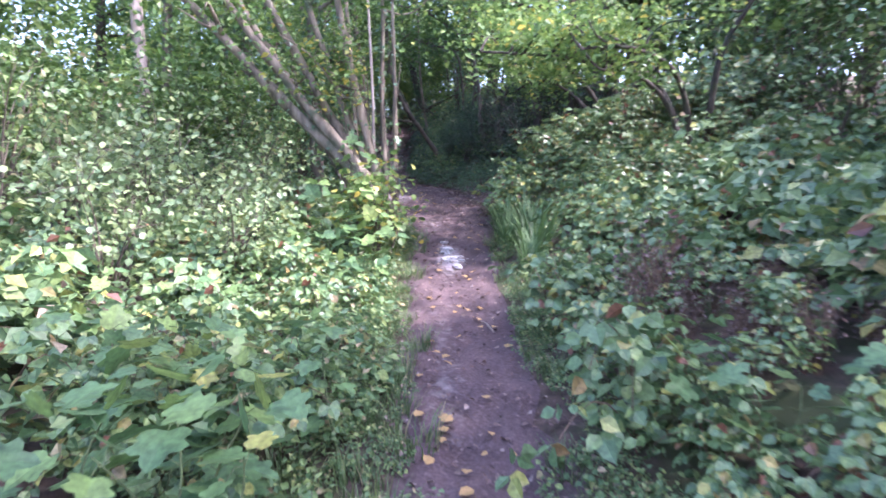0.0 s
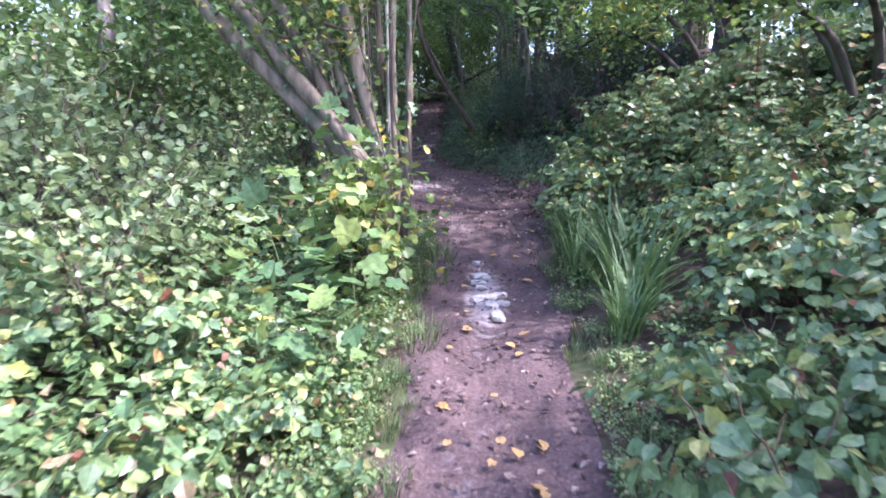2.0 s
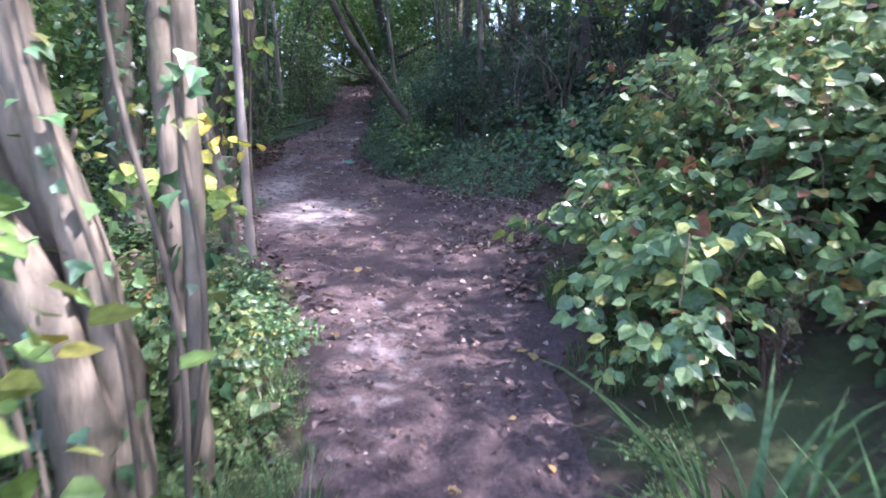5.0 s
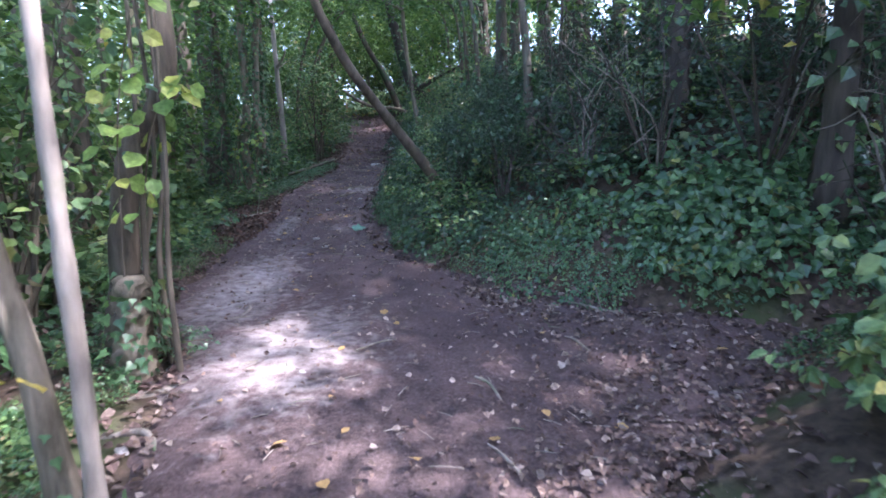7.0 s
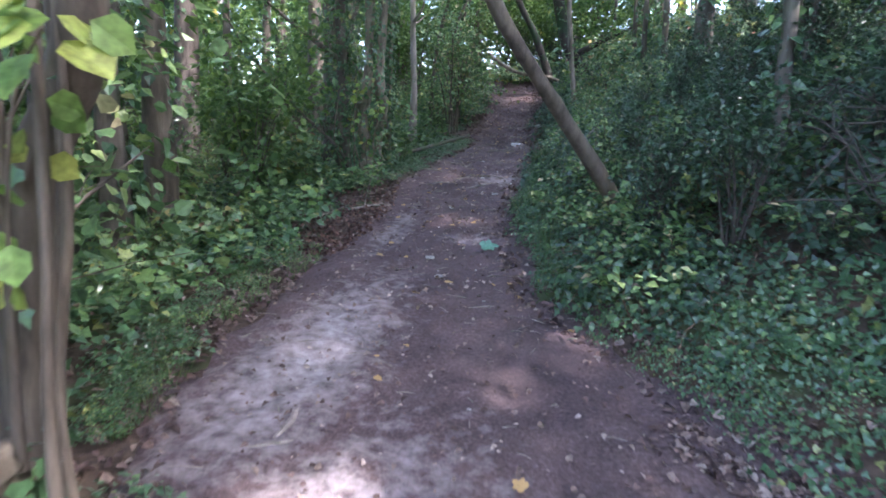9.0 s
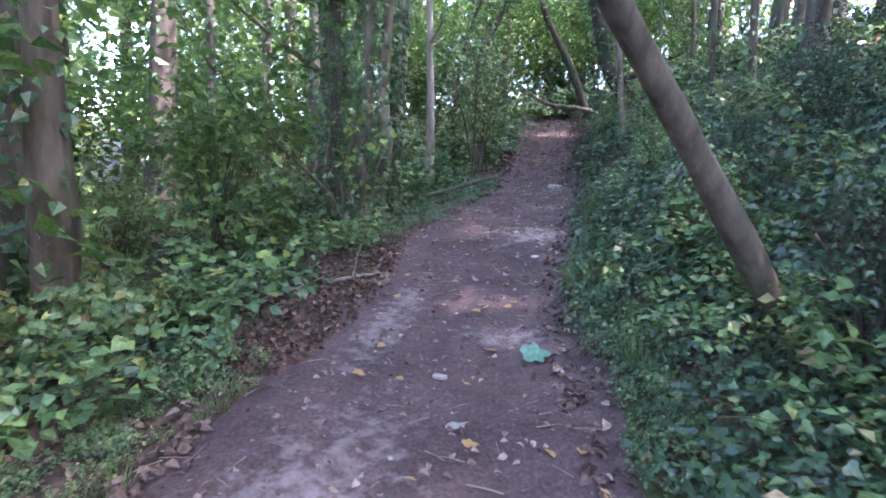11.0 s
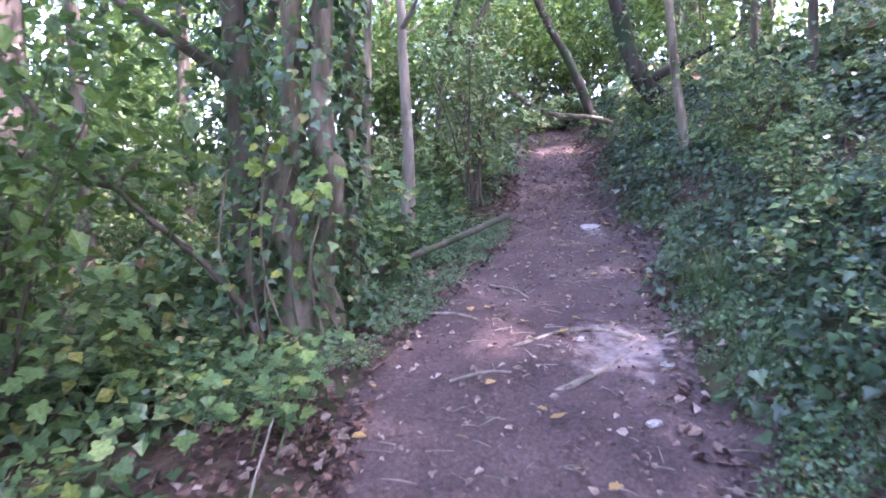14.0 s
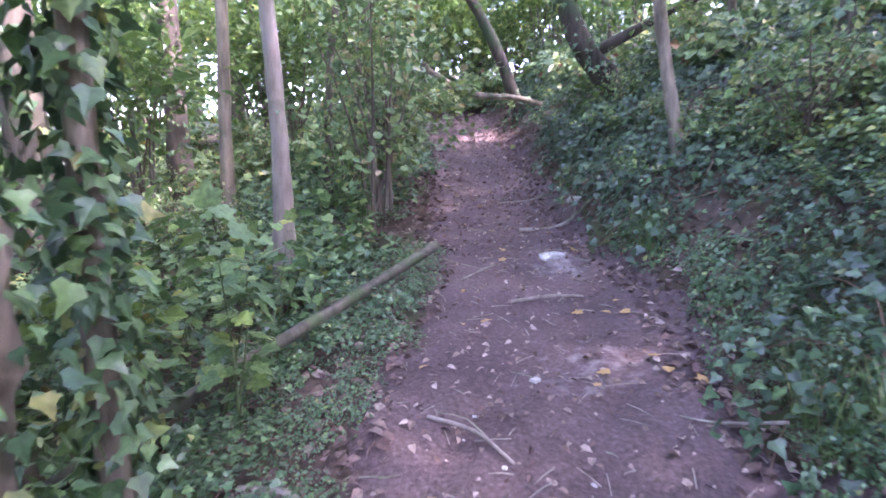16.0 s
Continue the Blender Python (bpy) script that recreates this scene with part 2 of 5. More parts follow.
def ground_z(x, y):
    """Height of the ground: the floor of the way, a bank on one side, a fall on the other."""
    x, y = np.asarray(x, float), np.asarray(y, float)
    z = np.interp(y, FLOOR_Y, FLOOR_Z)
    dr, dl = np.maximum(x - path_right(y), 0), np.maximum(path_left(y) - x, 0)
    steep = np.interp(y, (0, 5, 9, 11.5, 13, 15, 17, 22, 30, 40), (.2, .28, .46, .44, .5, .7, .85, 1.05, .8, .3))
    reach = np.interp(y, (0, 9, 13, 17, 30, 40), (4.0, 4.0, 3.6, 2.6, 2.6, 4))
    z = z + steep * reach * (1 - np.exp(-dr / reach)) + 0.02 * np.minimum(dr, 60)
    fall = np.interp(y, (6, 11, 16, 30, 50), (0.02, -.06, -.16, -.12, -.05))
    z = z + fall * np.minimum(np.maximum(dl - 0.35, 0), 14)
    rough = np.clip((dr + dl) / 0.8, 0.12, 1)
    far = np.clip(1 - (np.abs(x) - 40) / 40, 0, 1)
    return z + waves(x, y) * 0.09 * rough * far + 0.012 * np.sin(9 * x + 3 * y) * np.sin(7 * y - 2 * x)


def gz(x, y):
    return float(ground_z(x, y))


# ---- mesh helpers ----
def tri_mesh(name, verts, tris, mat, smooth=False):
    """A mesh from arrays of vertices and triangles."""
    verts, tris = np.asarray(verts, np.float32), np.asarray(tris, np.int32)
    me = bpy.data.meshes.new(name)
    me.vertices.add(len(verts))
    me.vertices.foreach_set("co", verts.ravel())
    me.loops.add(tris.size)
    me.loops.foreach_set("vertex_index", tris.ravel())
    me.polygons.add(len(tris))
    me.polygons.foreach_set("loop_start", np.arange(0, tris.size, 3, dtype=np.int32))
    me.polygons.foreach_set("use_smooth", np.full(len(tris), smooth))
    me.update(calc_edges=True)
    me.materials.append(mat)
    return me


def join(pieces):
    """One pair of arrays out of several (verts, tris)."""
    vs, ts, base = [], [], 0
    for v, t in pieces:
        vs.append(np.asarray(v))
        ts.append(np.asarray(t) + base)
        base += len(v)
    return np.concatenate(vs), np.concatenate(ts)


def part(name, geometry, mat, parent, label="", smooth=False):
    ob = new(name, tri_mesh(name, *geometry, mat, smooth))
    ob.parent = parent
    if label:
        tagged(ob, label)
    return ob


def unit(v):
    return v / np.maximum(np.linalg.norm(v, axis=-1, keepdims=True), 1e-9)


def smooth_line(points, n):
    """n points along a Catmull-Rom line through the given ones."""
    p = np.asarray(points, float)
    p = np.vstack([2 * p[0] - p[1], p, 2 * p[-1] - p[-2]])
    out = []
    for s in np.linspace(0, len(p) - 3 - 1e-6, n):
        i = int(s)
        u = s - i
        a, b, c, d = p[i:i + 4]
        out.append(0.5 * (2 * b + (c - a) * u + (2 * a - 5 * b + 4 * c - d) * u * u + (3 * b - a - 3 * c + d) * u ** 3))
    return np.array(out)


def tube(points, r0, r1, sides=7, n=None, wobble=0.0, rng=None, flare=0.0):
    """A tapered, slightly knobbly tube along the points, closed at both ends."""
    p = smooth_line(points, n or max(4, 3 * len(points)))
    n = len(p)
    along = unit(np.gradient(p, axis=0))
    ref = np.array([1.0, 0.13, 0.07]) if abs(along[0][0]) < 0.8 else np.array([0.1, 1.0, 0.1])
    sx = unit(np.cross(along, ref))
    sy = np.cross(along, sx)
    s = np.linspace(0, 1, n)
    rad = r0 + (r1 - r0) * s + flare * r0 * np.exp(-s * 9)
    a = np.linspace(0, 2 * np.pi, sides, endpoint=False)
    rr = rad[:, None] * np.ones(sides)[None]
    if wobble and rng is not None:
        rr = rr * (1 + wobble * rng.standard_normal((n, 1)) * 0.6 + wobble * rng.standard_normal((n, sides)))
    ring = p[:, None] + rr[..., None] * (np.cos(a)[None, :, None] * sx[:, None] + np.sin(a)[None, :, None] * sy[:, None])
    v = np.vstack([ring.reshape(-1, 3), p[:1], p[-1:]])
    i = np.arange(n - 1)[:, None] * sides
    j = np.arange(sides)[None]
    k = (j + 1) % sides
    t = np.concatenate([np.stack([i + j, i + k, i + sides + k], -1).reshape(-1, 3), np.stack([i + j, i + sides + k, i + sides + j], -1).reshape(-1, 3)])
    j1 = np.arange(sides)
    k1 = (j1 + 1) % sides
    caps = np.concatenate([np.stack([np.full(sides, n * sides), k1, j1], -1), np.stack([np.full(sides, n * sides + 1), (n - 1) * sides + j1, (n - 1) * sides + k1], -1)])
    return v, np.concatenate([t, caps])


# leaf outlines: stalk at the origin, tip along y, folded on the midrib
def outline(half, fold=0.12, droop=0.1):
    """Folded leaf blade from half an outline [(width, along), ...]."""
    mid = [(0, y, -droop * y * y) for w, y in half]
    v = [(0, 0, 0)] + mid + [(0, 1, -droop)] + [(w, y, fold * w * 2 - droop * y * y) for w, y in half] + [(-w, y, fold * w * 2 - droop * y * y) for w, y in half]
    n = len(half)
    t = []
    for side, off in ((1, n + 2), (-1, 2 * n + 2)):
        fan = [(0, off, 1)]
        for i in range(n - 1):
            fan += [(i + 1, off + i, off + i + 1), (i + 1, off + i + 1, i + 2)]
        fan.append((n, off + n - 1, n + 1))
        t += fan if side > 0 else [f[::-1] for f in fan]
    return np.array(v, float), np.array(t)


def lobed(points, fold=0.1):
    """Lobed leaf blade: a fan about the middle of the outline."""
    v = [(0, 0.32, 0)] + [(x, y, fold * abs(x) - 0.15 * (y - 0.3) ** 2) for x, y in points]
    n = len(points)
    return np.array(v, float), np.array([(0, i + 1, (i + 1) % n + 1) for i in range(n)])


OVATE = outline([(0.37, 0.28), (0.33, 0.62)])
ROUND = outline([(0.42, 0.28), (0.4, 0.68)], 0.1, 0.15)
LITTER = outline([(0.36, 0.3), (0.29, 0.66)], 0.2, 0.3)


def kite(half, along, fold=0.12):
    """The plainest folded leaf, for foliage far off."""
    return np.array([(0, 0, 0), (half, along, fold * half * 2), (0, 1, -0.12), (-half, along, fold * half * 2)], float), np.array([(0, 1, 2), (0, 2, 3)])


DIAMOND, DIAMOND_WIDE = kite(0.36, 0.45), kite(0.48, 0.35)
MAPLE = lobed([(0, 0), (0.26, -0.08), (0.46, 0.05), (0.5, 0.2), (0.4, 0.3), (0.6, 0.52), (0.42, 0.64), (0.26, 0.62), (0.2, 0.84), (0.02, 1.0), (-0.18, 0.85), (-0.24, 0.63), (-0.44, 0.62), (-0.58, 0.5), (-0.4, 0.31), (-0.5, 0.18), (-0.44, 0.04), (-0.24, -0.08)])
IVY = lobed([(0, 0), (0.3, -0.05), (0.5, 0.22), (0.24, 0.45), (0, 1.0), (-0.24, 0.45), (-0.5, 0.22), (-0.3, -0.05)])


def blades(shape, pos, way, up, size):
    """Copies of one leaf shape at the given places."""
    tv, tt = shape
    y = unit(way)
    z = unit(up - (up * y).sum(-1, keepdims=True) * y)
    x = np.cross(y, z)
    s = np.asarray(size)[:, None, None]
    v = pos[:, None] + s * (tv[None, :, :1] * x[:, None] + tv[None, :, 1:2] * y[:, None] + tv[None, :, 2:] * z[:, None])
    t = tt[None] + (np.arange(len(pos)) * len(tv))[:, None, None]
    return v.reshape(-1, 3), t.reshape(-1, 3)


def leaf_mass(rng, shape, pos, out, size, spread=0.5, hang=0.25, lift=0.8):
    """Leaves at pos that point about along out, hang a little and face mostly upwards."""
    n = len(pos)
    way = out + rng.standard_normal((n, 3)) * spread
    way[:, 2] -= hang
    up = rng.standard_normal((n, 3)) * 0.45 + np.array([0, 0, lift]) + 0.25 * out
    return blades(shape, pos, way, up, size * rng.uniform(0.6, 1.25, n))


# ---- plants ----
def bramble_bush(seed, R=0.6, H=0.75, canes=9, leaves=15, shape=OVATE, big=1.0, mat=None, face=0.5):
    """Arching canes with leaves of three leaflets."""
    rng = np.random.default_rng(seed)
    wood, at, out = [], [], []
    for c in range(canes):
        a = rng.uniform(0, 6.283)
        d = np.array([math.cos(a), math.sin(a), 0])
        r, h = R * rng.uniform(0.5, 1.15), H * rng.uniform(0.55, 1.1)
        base = np.r_[rng.uniform(-0.15, 0.15, 2), -0.05]
        line = smooth_line([base, base + d * r * 0.3 + (0, 0, h * 0.75), base + d * r * 0.7 + (0, 0, h), base + d * r * 1.1 + (0, 0, h * rng.uniform(0.5, 0.85))], 14)
        wood.append(tube(line[::3], 0.006, 0.003, 4, 7))
        s = rng.integers(3, 14, leaves)
        at.append(line[s] + rng.standard_normal((leaves, 3)) * (0.1, 0.1, 0.06))
        out.append(np.tile(d, (leaves, 1)) * 0.4 + rng.standard_normal((leaves, 3)) * (0.6, 0.6, 0.15))
    at, out = np.concatenate(at), unit(np.concatenate(out))
    side = unit(np.cross(out, (0, 0, 1.0)))
    size = big * 0.095 * rng.uniform(0.7, 1.35, len(at))
    radial = unit(at * (1, 1, 0) + 1e-4)
    up = rng.standard_normal((len(at), 3)) * 0.5 + (0, 0, 0.75) + (0.45 + face) * radial
    sets = []
    for turn_, grow in ((0, 1.1), (1, 0.9), (-1, 0.9)):
        way = out * (1 if turn_ == 0 else 0.35) + side * turn_ + (0, 0, -0.45)
        sets.append(blades(shape, at + (out * 0.03 if turn_ == 0 else 0), way, up, size * grow))
    thing = new("bramble_bush")
    for w in wood:
        part("cane", w, M_CANE, thing)
    part("leaves", join(sets), mat or M_BRAMBLE, thing)
    return tagged(thing, "green bramble bush with arching brown canes beside the path", "bush", "brambles beside the path")


def sapling(seed, H, shape, size, mat, name, label, group, stems=3, pairs=7, spread=0.3):
    """Upright shoots with opposite leaves on stalks."""
    rng = np.random.default_rng(seed)
    shoots, at, out = [], [], []
    for s in range(stems):
        a = rng.uniform(0, 6.283)
        h = H * rng.uniform(0.7, 1.1)
        base = np.r_[rng.uniform(-0.08, 0.08, 2) * stems, -0.05]
        tip = base + (math.cos(a) * spread * h, math.sin(a) * spread * h, h)
        line = smooth_line([base, (base + tip) / 2 + rng.standard_normal(3) * 0.04, tip], 20)
        wood = [tube(line[::5], 0.008 * H + 0.003, 0.003, 5, 6)]
        shoots.append(wood)
        for k in range(pairs):
            p = line[int(6 + 13 * k / max(pairs - 1, 1))]
            b = k * 1.57 + rng.uniform(-0.4, 0.4)
            for e in (0, 3.1416):
                d = np.array([math.cos(b + e), math.sin(b + e), rng.uniform(0.0, 0.4)])
                L = size * rng.uniform(0.5, 1.0) * (1.15 - 0.5 * k / pairs)
                wood.append(tube([p, p + d * L * 0.5 + (0, 0, 0.02), p + d * L], 0.002, 0.0015, 3, 3))
                at.append(p + d * L)
                out.append(d)
        at.append(tip)
        out.append(np.array([0.3, 0.2, 0.6]))
    at, out = np.array(at), unit(np.array(out))
    thing = new(name)
    for wood in shoots:
        part("stem", join(wood), M_GREENSTEM, thing)
    part("leaves", leaf_mass(rng, shape, at, out, size, 0.25, 0.35, 1.0), mat, thing)
    return tagged(thing, label, "plant", group)


def herb_clump(seed, R=0.35, H=0.5, stems=22, pairs=4, size=0.072, shape=OVATE, mat=None):
    """Leafy low herbs, many upright stalks with leaves in pairs."""
    rng = np.random.default_rng(seed)
    wood, at, out = [], [], []
    for s in range(stems):
        a, r = rng.uniform(0, 6.283), R * math.sqrt(rng.uniform())
        base = np.array([r * math.cos(a), r * math.sin(a), -0.05])
        h = H * rng.uniform(0.45, 1.1) * (1 - 0.35 * r / R)
        tip = base + np.r_[base[:2] * 0.35 + rng.standard_normal(2) * 0.06, h]
        wood.append(tube([base, (base + tip) / 2, tip], 0.003, 0.0015, 3, 4))
        for k in range(pairs):
            p = base + (tip - base) * (0.3 + 0.7 * (k + 1) / pairs)
            b = k * 1.57 + rng.uniform(0, 1)
            for e in (0, 3.1416):
                d = np.array([math.cos(b + e), math.sin(b + e), 0.15])
                at.append(p + d * 0.015)
                out.append(d)
    at, out = np.array(at), unit(np.array(out))
    thing = new("herb_clump")
    tagged(part("stalk", join(wood), M_GREENSTEM, thing), kind="stuff")
    part("leaves", leaf_mass(rng, shape, at, out, size, 0.3, 0.3, 0.9), mat or M_HERB, thing)
    return tagged(thing, "clump of low green leafy weeds growing at the path edge", "plant", "weeds along the path")


def grass_mesh(rng, n, R, H, width, arch, segs=4):
    """Arching blades out of one tuft."""
    a, r = rng.uniform(0, 6.283, n), R * np.sqrt(rng.uniform(0, 1, n))
    base = np.stack([r * np.cos(a), r * np.sin(a), np.full(n, -0.03)], -1)
    b = a + rng.standard_normal(n) * 0.7
    d = np.stack([np.cos(b), np.sin(b), np.zeros(n)], -1)
    side = np.stack([-np.sin(b), np.cos(b), np.zeros(n)], -1)
    h, ar = H * rng.uniform(0.5, 1.1, n), arch * rng.uniform(0.4, 1.3, n)
    w = width * rng.uniform(0.6, 1.2, n)
    rows = []
    for k in range(segs + 1):
        s = k / segs
        c = base + d * (ar * h * s * s)[:, None] + np.array([0, 0, 1]) * (h * (s - 0.42 * ar * s ** 3))[:, None]
        ww = (w * (1 - s ** 2.2) * 0.5 + 0.0004)[:, None] * side
        rows += [c - ww, c + ww + (0, 0, 0.0005)]
    v = np.stack(rows, 1)
    t = []
    for k in range(segs):
        i = 2 * k
        t += [(i, i + 1, i + 3), (i, i + 3, i + 2)]
    t = np.array(t)[None] + (np.arange(n) * 2 * (segs + 1))[:, None, None]
    return v.reshape(-1, 3), t.reshape(-1, 3)


def grass_tuft(seed, n=64, R=0.16, H=0.34, width=0.008, arch=0.5):
    rng = np.random.default_rng(seed)
    thing = new("grass_tuft", tri_mesh("grass_tuft", *grass_mesh(rng, n, R, H, width, arch, 3), M_GRASS))
    return tagged(thing, "tuft of thin green grass at the path edge", "grass", "grass along the path")


def sedge_clump(seed, n=60, H=0.8):
    rng = np.random.default_rng(seed)
    v, t = grass_mesh(rng, n, 0.12, H, 0.026, 0.6, 6)
    thing = new("sedge_clump")
    for bv in v.reshape(n, -1, 3):
        part("blade", (bv, t[:12]), M_SEDGE, thing)
    return tagged(thing, "clump of broad arching dark green sedge blades", "grass", "sedge beside the path")


def ivy_patch(seed, R=0.6, n=300, size=0.066, shape=IVY, mat=None):
    """Ivy creeping over the ground."""
    rng = np.random.default_rng(seed)
    a, r = rng.uniform(0, 6.283, n), R * np.sqrt(rng.uniform(0, 1, n)) * rng.uniform(0.85, 1.15, n)
    pos = np.stack([r * np.cos(a), r * np.sin(a), rng.uniform(0.01, 0.24, n) * (1.1 - r / R / 1.3)], -1)
    out = unit(np.stack([np.cos(a), np.sin(a), np.zeros(n)], -1) * 0.4 + rng.standard_normal((n, 3)) * (0.8, 0.8, 0.1))
    wood = [tube([(0, 0, 0), (R * 0.5 * math.cos(k), R * 0.5 * math.sin(k), 0.03), (R * math.cos(k + 0.4), R * math.sin(k + 0.4), 0.0)], 0.005, 0.003, 4, 5) for k in np.arange(0, 6.2, 1.05)]
    thing = new("ivy_patch")
    part("runner", join(wood), M_CANE, thing)
    part("leaves", leaf_mass(rng, shape, pos, out, size, 0.3, 0.25, 1.1), mat or M_IVY, thing)
    return tagged(thing, "patch of dark green ivy creeping over the woodland bank", "ivy", "ivy on the bank")


def leafy_shrub(seed, H, R, n, shape, size, mat, name, label, group, stems=9, bark=None, low=0.15):
    """A shrub: forked stems from one base, leaves in loose sprays along the twigs."""
    rng = np.random.default_rng(seed)
    wood, mid, rad = [], [], []
    for s in range(stems):
        a, r = rng.uniform(0, 6.283), R * rng.uniform(0.35, 1.0)
        h = H * rng.uniform(0.55, 1.05)
        base = np.r_[rng.uniform(-0.12, 0.12, 2), -0.06]
        tip = np.array([r * math.cos(a), r * math.sin(a), h])
        line = smooth_line([base, base * 0.6 + tip * (0.35, 0.35, 0.55), tip], 12)
        wood.append(tube(line[::3], 0.012 * H ** 0.7 + 0.004, 0.004, 5, 6))
        for k in range(5):
            p = line[rng.integers(4, 11)]
            q = p + rng.standard_normal(3) * (0.3 * R, 0.3 * R, 0.16 * H) + (0, 0, 0.05 * H)
            q[2] = max(q[2], low * H)
            wood.append(tube([p, (p + q) / 2 + (0, 0, 0.03), q], 0.005, 0.002, 3, 4))
            mid += [p + (q - p) * u for u in (0.4, 0.7, 1.0)]
        mid.append(tip)
    mid = np.array(mid)
    pick = rng.integers(0, len(mid), n)
    pos = mid[pick] + rng.standard_normal((n, 3)) * (0.13 * R + 0.05, 0.13 * R + 0.05, 0.05 * H + 0.03)
    pos[:, 2] = np.maximum(pos[:, 2], 0.03)
    out = unit(pos * (1, 1, 0.2) + rng.standard_normal((n, 3)) * 0.5)
    thing = new(name)
    part("branch", join(wood), bark or M_BROWNBARK, thing)
    part("leaves", leaf_mass(rng, shape, pos, out, size, 0.4, 0.3, 0.9), mat, thing)
    return tagged(thing, label, "shrub", group)


def ivy_sleeve(rng, line, radius, n, size=0.065, fluff=0.1, shape=IVY):
    """Ivy leaves that stand off a trunk all round."""
    i = rng.integers(0, len(line), n)
    a = rng.uniform(0, 6.283, n)
    o = np.stack([np.cos(a), np.sin(a), np.zeros(n)], -1)
    clump = 0.5 + 0.5 * np.sin(a * 2 + line[i][:, 2] * 3.1) * np.sin(line[i][:, 2] * 5 + a)
    pos = line[i] + o * (radius + fluff * clump[:, None] * rng.uniform(0.3, 1.4, (n, 1))) + np.array([0, 0, 1]) * rng.uniform(-0.1, 0.1, (n, 1))
    way = o * 0.5 + rng.standard_normal((n, 3)) * 0.4 + (0, 0, -0.7)
    up = o + rng.standard_normal((n, 3)) * 0.3 + (0, 0, 0.4)
    return blades(shape, pos, way, up, size * rng.uniform(0.6, 1.3, n))


def in_gap(p):
    """Gaps in the leaf cover through which the sun reaches the ground."""
    s = np.array(SUN_WAY)
    keep_out = np.zeros(len(p), bool)
    for c, r in (((-0.8, 12.0, 0.87), 0.42), ((-1.2, 12.7, 0.9), 0.25), ((-1.7, 13.9, 1.0), 0.12), ((-1.15, 16.6, 1.2), 0.16), ((0.1, 6.6, 0.4), 0.2), ((1.2, 7.0, 2.9), 1.0), ((2.4, 7.6, 2.9), 0.8), ((2.2, 8.7, 2.0), 1.2), ((1.5, 6.0, 0.9), 0.7), ((2.0, 7.6, 1.5), 0.8)):
        d = p - np.array(c)
        off = np.linalg.norm(d - (d @ s)[:, None] * s, axis=1)
        keep_out |= (off < r) & (d @ s > 1.4)
    return keep_out & (np.random.default_rng(len(p)).uniform(size=len(p)) < 0.75)


def over_way(p, high=2.9):
    """What hangs into the walkway."""
    x, y, z = p[..., 0], p[..., 1], p[..., 2]
    return (x > path_left(y) - 0.7) & (x < np.minimum(path_right(y), 1.2) + 0.6) & (z < np.interp(y, FLOOR_Y, FLOOR_Z) + high)


def tree(name, label, lines, bark, crown=None, ivy=0, group="", limbs=0, leaf=None, seed=0, category="tree", sides=9, flare=0.5, leaf_size=0.12, low_limb=12, ivy_shape=IVY, knots=0.07, ivy_size=0.065, ivy_fluff=0.1, clear=2.9, ivy_span=(0, 0.75)):
    """A tree: trunks along given lines [(points, r0, r1)], limbs, ivy and a crown (centre height share, spread, leaves)."""
    rng = np.random.default_rng(seed)
    thing = new(name)
    origin = np.array(lines[0][0][0], float)
    thing.location = origin
    tips, sleeves = [], []
    for pts, r0, r1 in lines:
        line = smooth_line(np.array(pts, float) - origin, 26)
        ob = part("trunk", tube(line[::2], r0, r1, sides, 22, knots, rng, flare), bark, thing, smooth=True)
        if ivy:
            run = np.r_[0, np.cumsum(np.linalg.norm(np.diff(line, axis=0), axis=1))]
            marks = np.linspace(ivy_span[0], ivy_span[1], 40) * run[-1]
            low_part = np.stack([np.interp(marks, run, line[:, c]) for c in range(3)], -1)
            sleeves.append(ivy_sleeve(rng, low_part, r0 * 0.9, ivy, ivy_size, ivy_fluff, ivy_shape))
        for k in range(limbs):
            p = line[rng.integers(low_limb, 25)]
            a = rng.uniform(0, 6.283)
            L = (crown[1] if crown else 1.0) * rng.uniform(0.5, 1.1)
            q = p + (math.cos(a) * L, math.sin(a) * L, L * rng.uniform(0.1, 0.7))
            limb = smooth_line([p, (p + q) / 2 + rng.standard_normal(3) * 0.12, q], 8)
            if over_way(limb + origin, clear + 0.1).any():
                continue
            part("limb", tube(limb[::2], max(r1 * 0.8, 0.02), 0.008, 5, 8, 0.05, rng), bark, thing, smooth=True)
            tips += list(limb[3:])
        tips.append(line[-1])
    if sleeves:
        part("ivy", join(sleeves), M_IVY, thing, "dark green ivy climbing the trunk")
    if crown:
        tips = np.array(tips)
        n = crown[2]
        sub = tips[rng.integers(0, len(tips), max(8, n // 45))] + rng.standard_normal((max(8, n // 45), 3)) * (crown[1] * 0.3, crown[1] * 0.3, crown[1] * 0.22)
        pos = sub[rng.integers(0, len(sub), n)] + rng.standard_normal((n, 3)) * (0.34, 0.34, 0.13)
        pos = pos[~(in_gap(pos + origin) | over_way(pos + origin, clear))]
        out = unit(rng.standard_normal(pos.shape) * (1, 1, 0.2))
        part("crown", leaf_mass(rng, DIAMOND, pos, out, leaf_size, 0.3, 0.25, 1.0), leaf or M_CANOPY, thing)
    return tagged(thing, label, category, group)


# ---- ground and path ----
def spaced(lo, hi, step, far):
    core = np.arange(lo, hi + 1e-6, step)
    grow = np.cumsum(step * 1.28 ** np.arange(1, 60))
    grow = grow[grow < far]
    return np.concatenate([(lo - grow)[::-1], core, hi + grow])


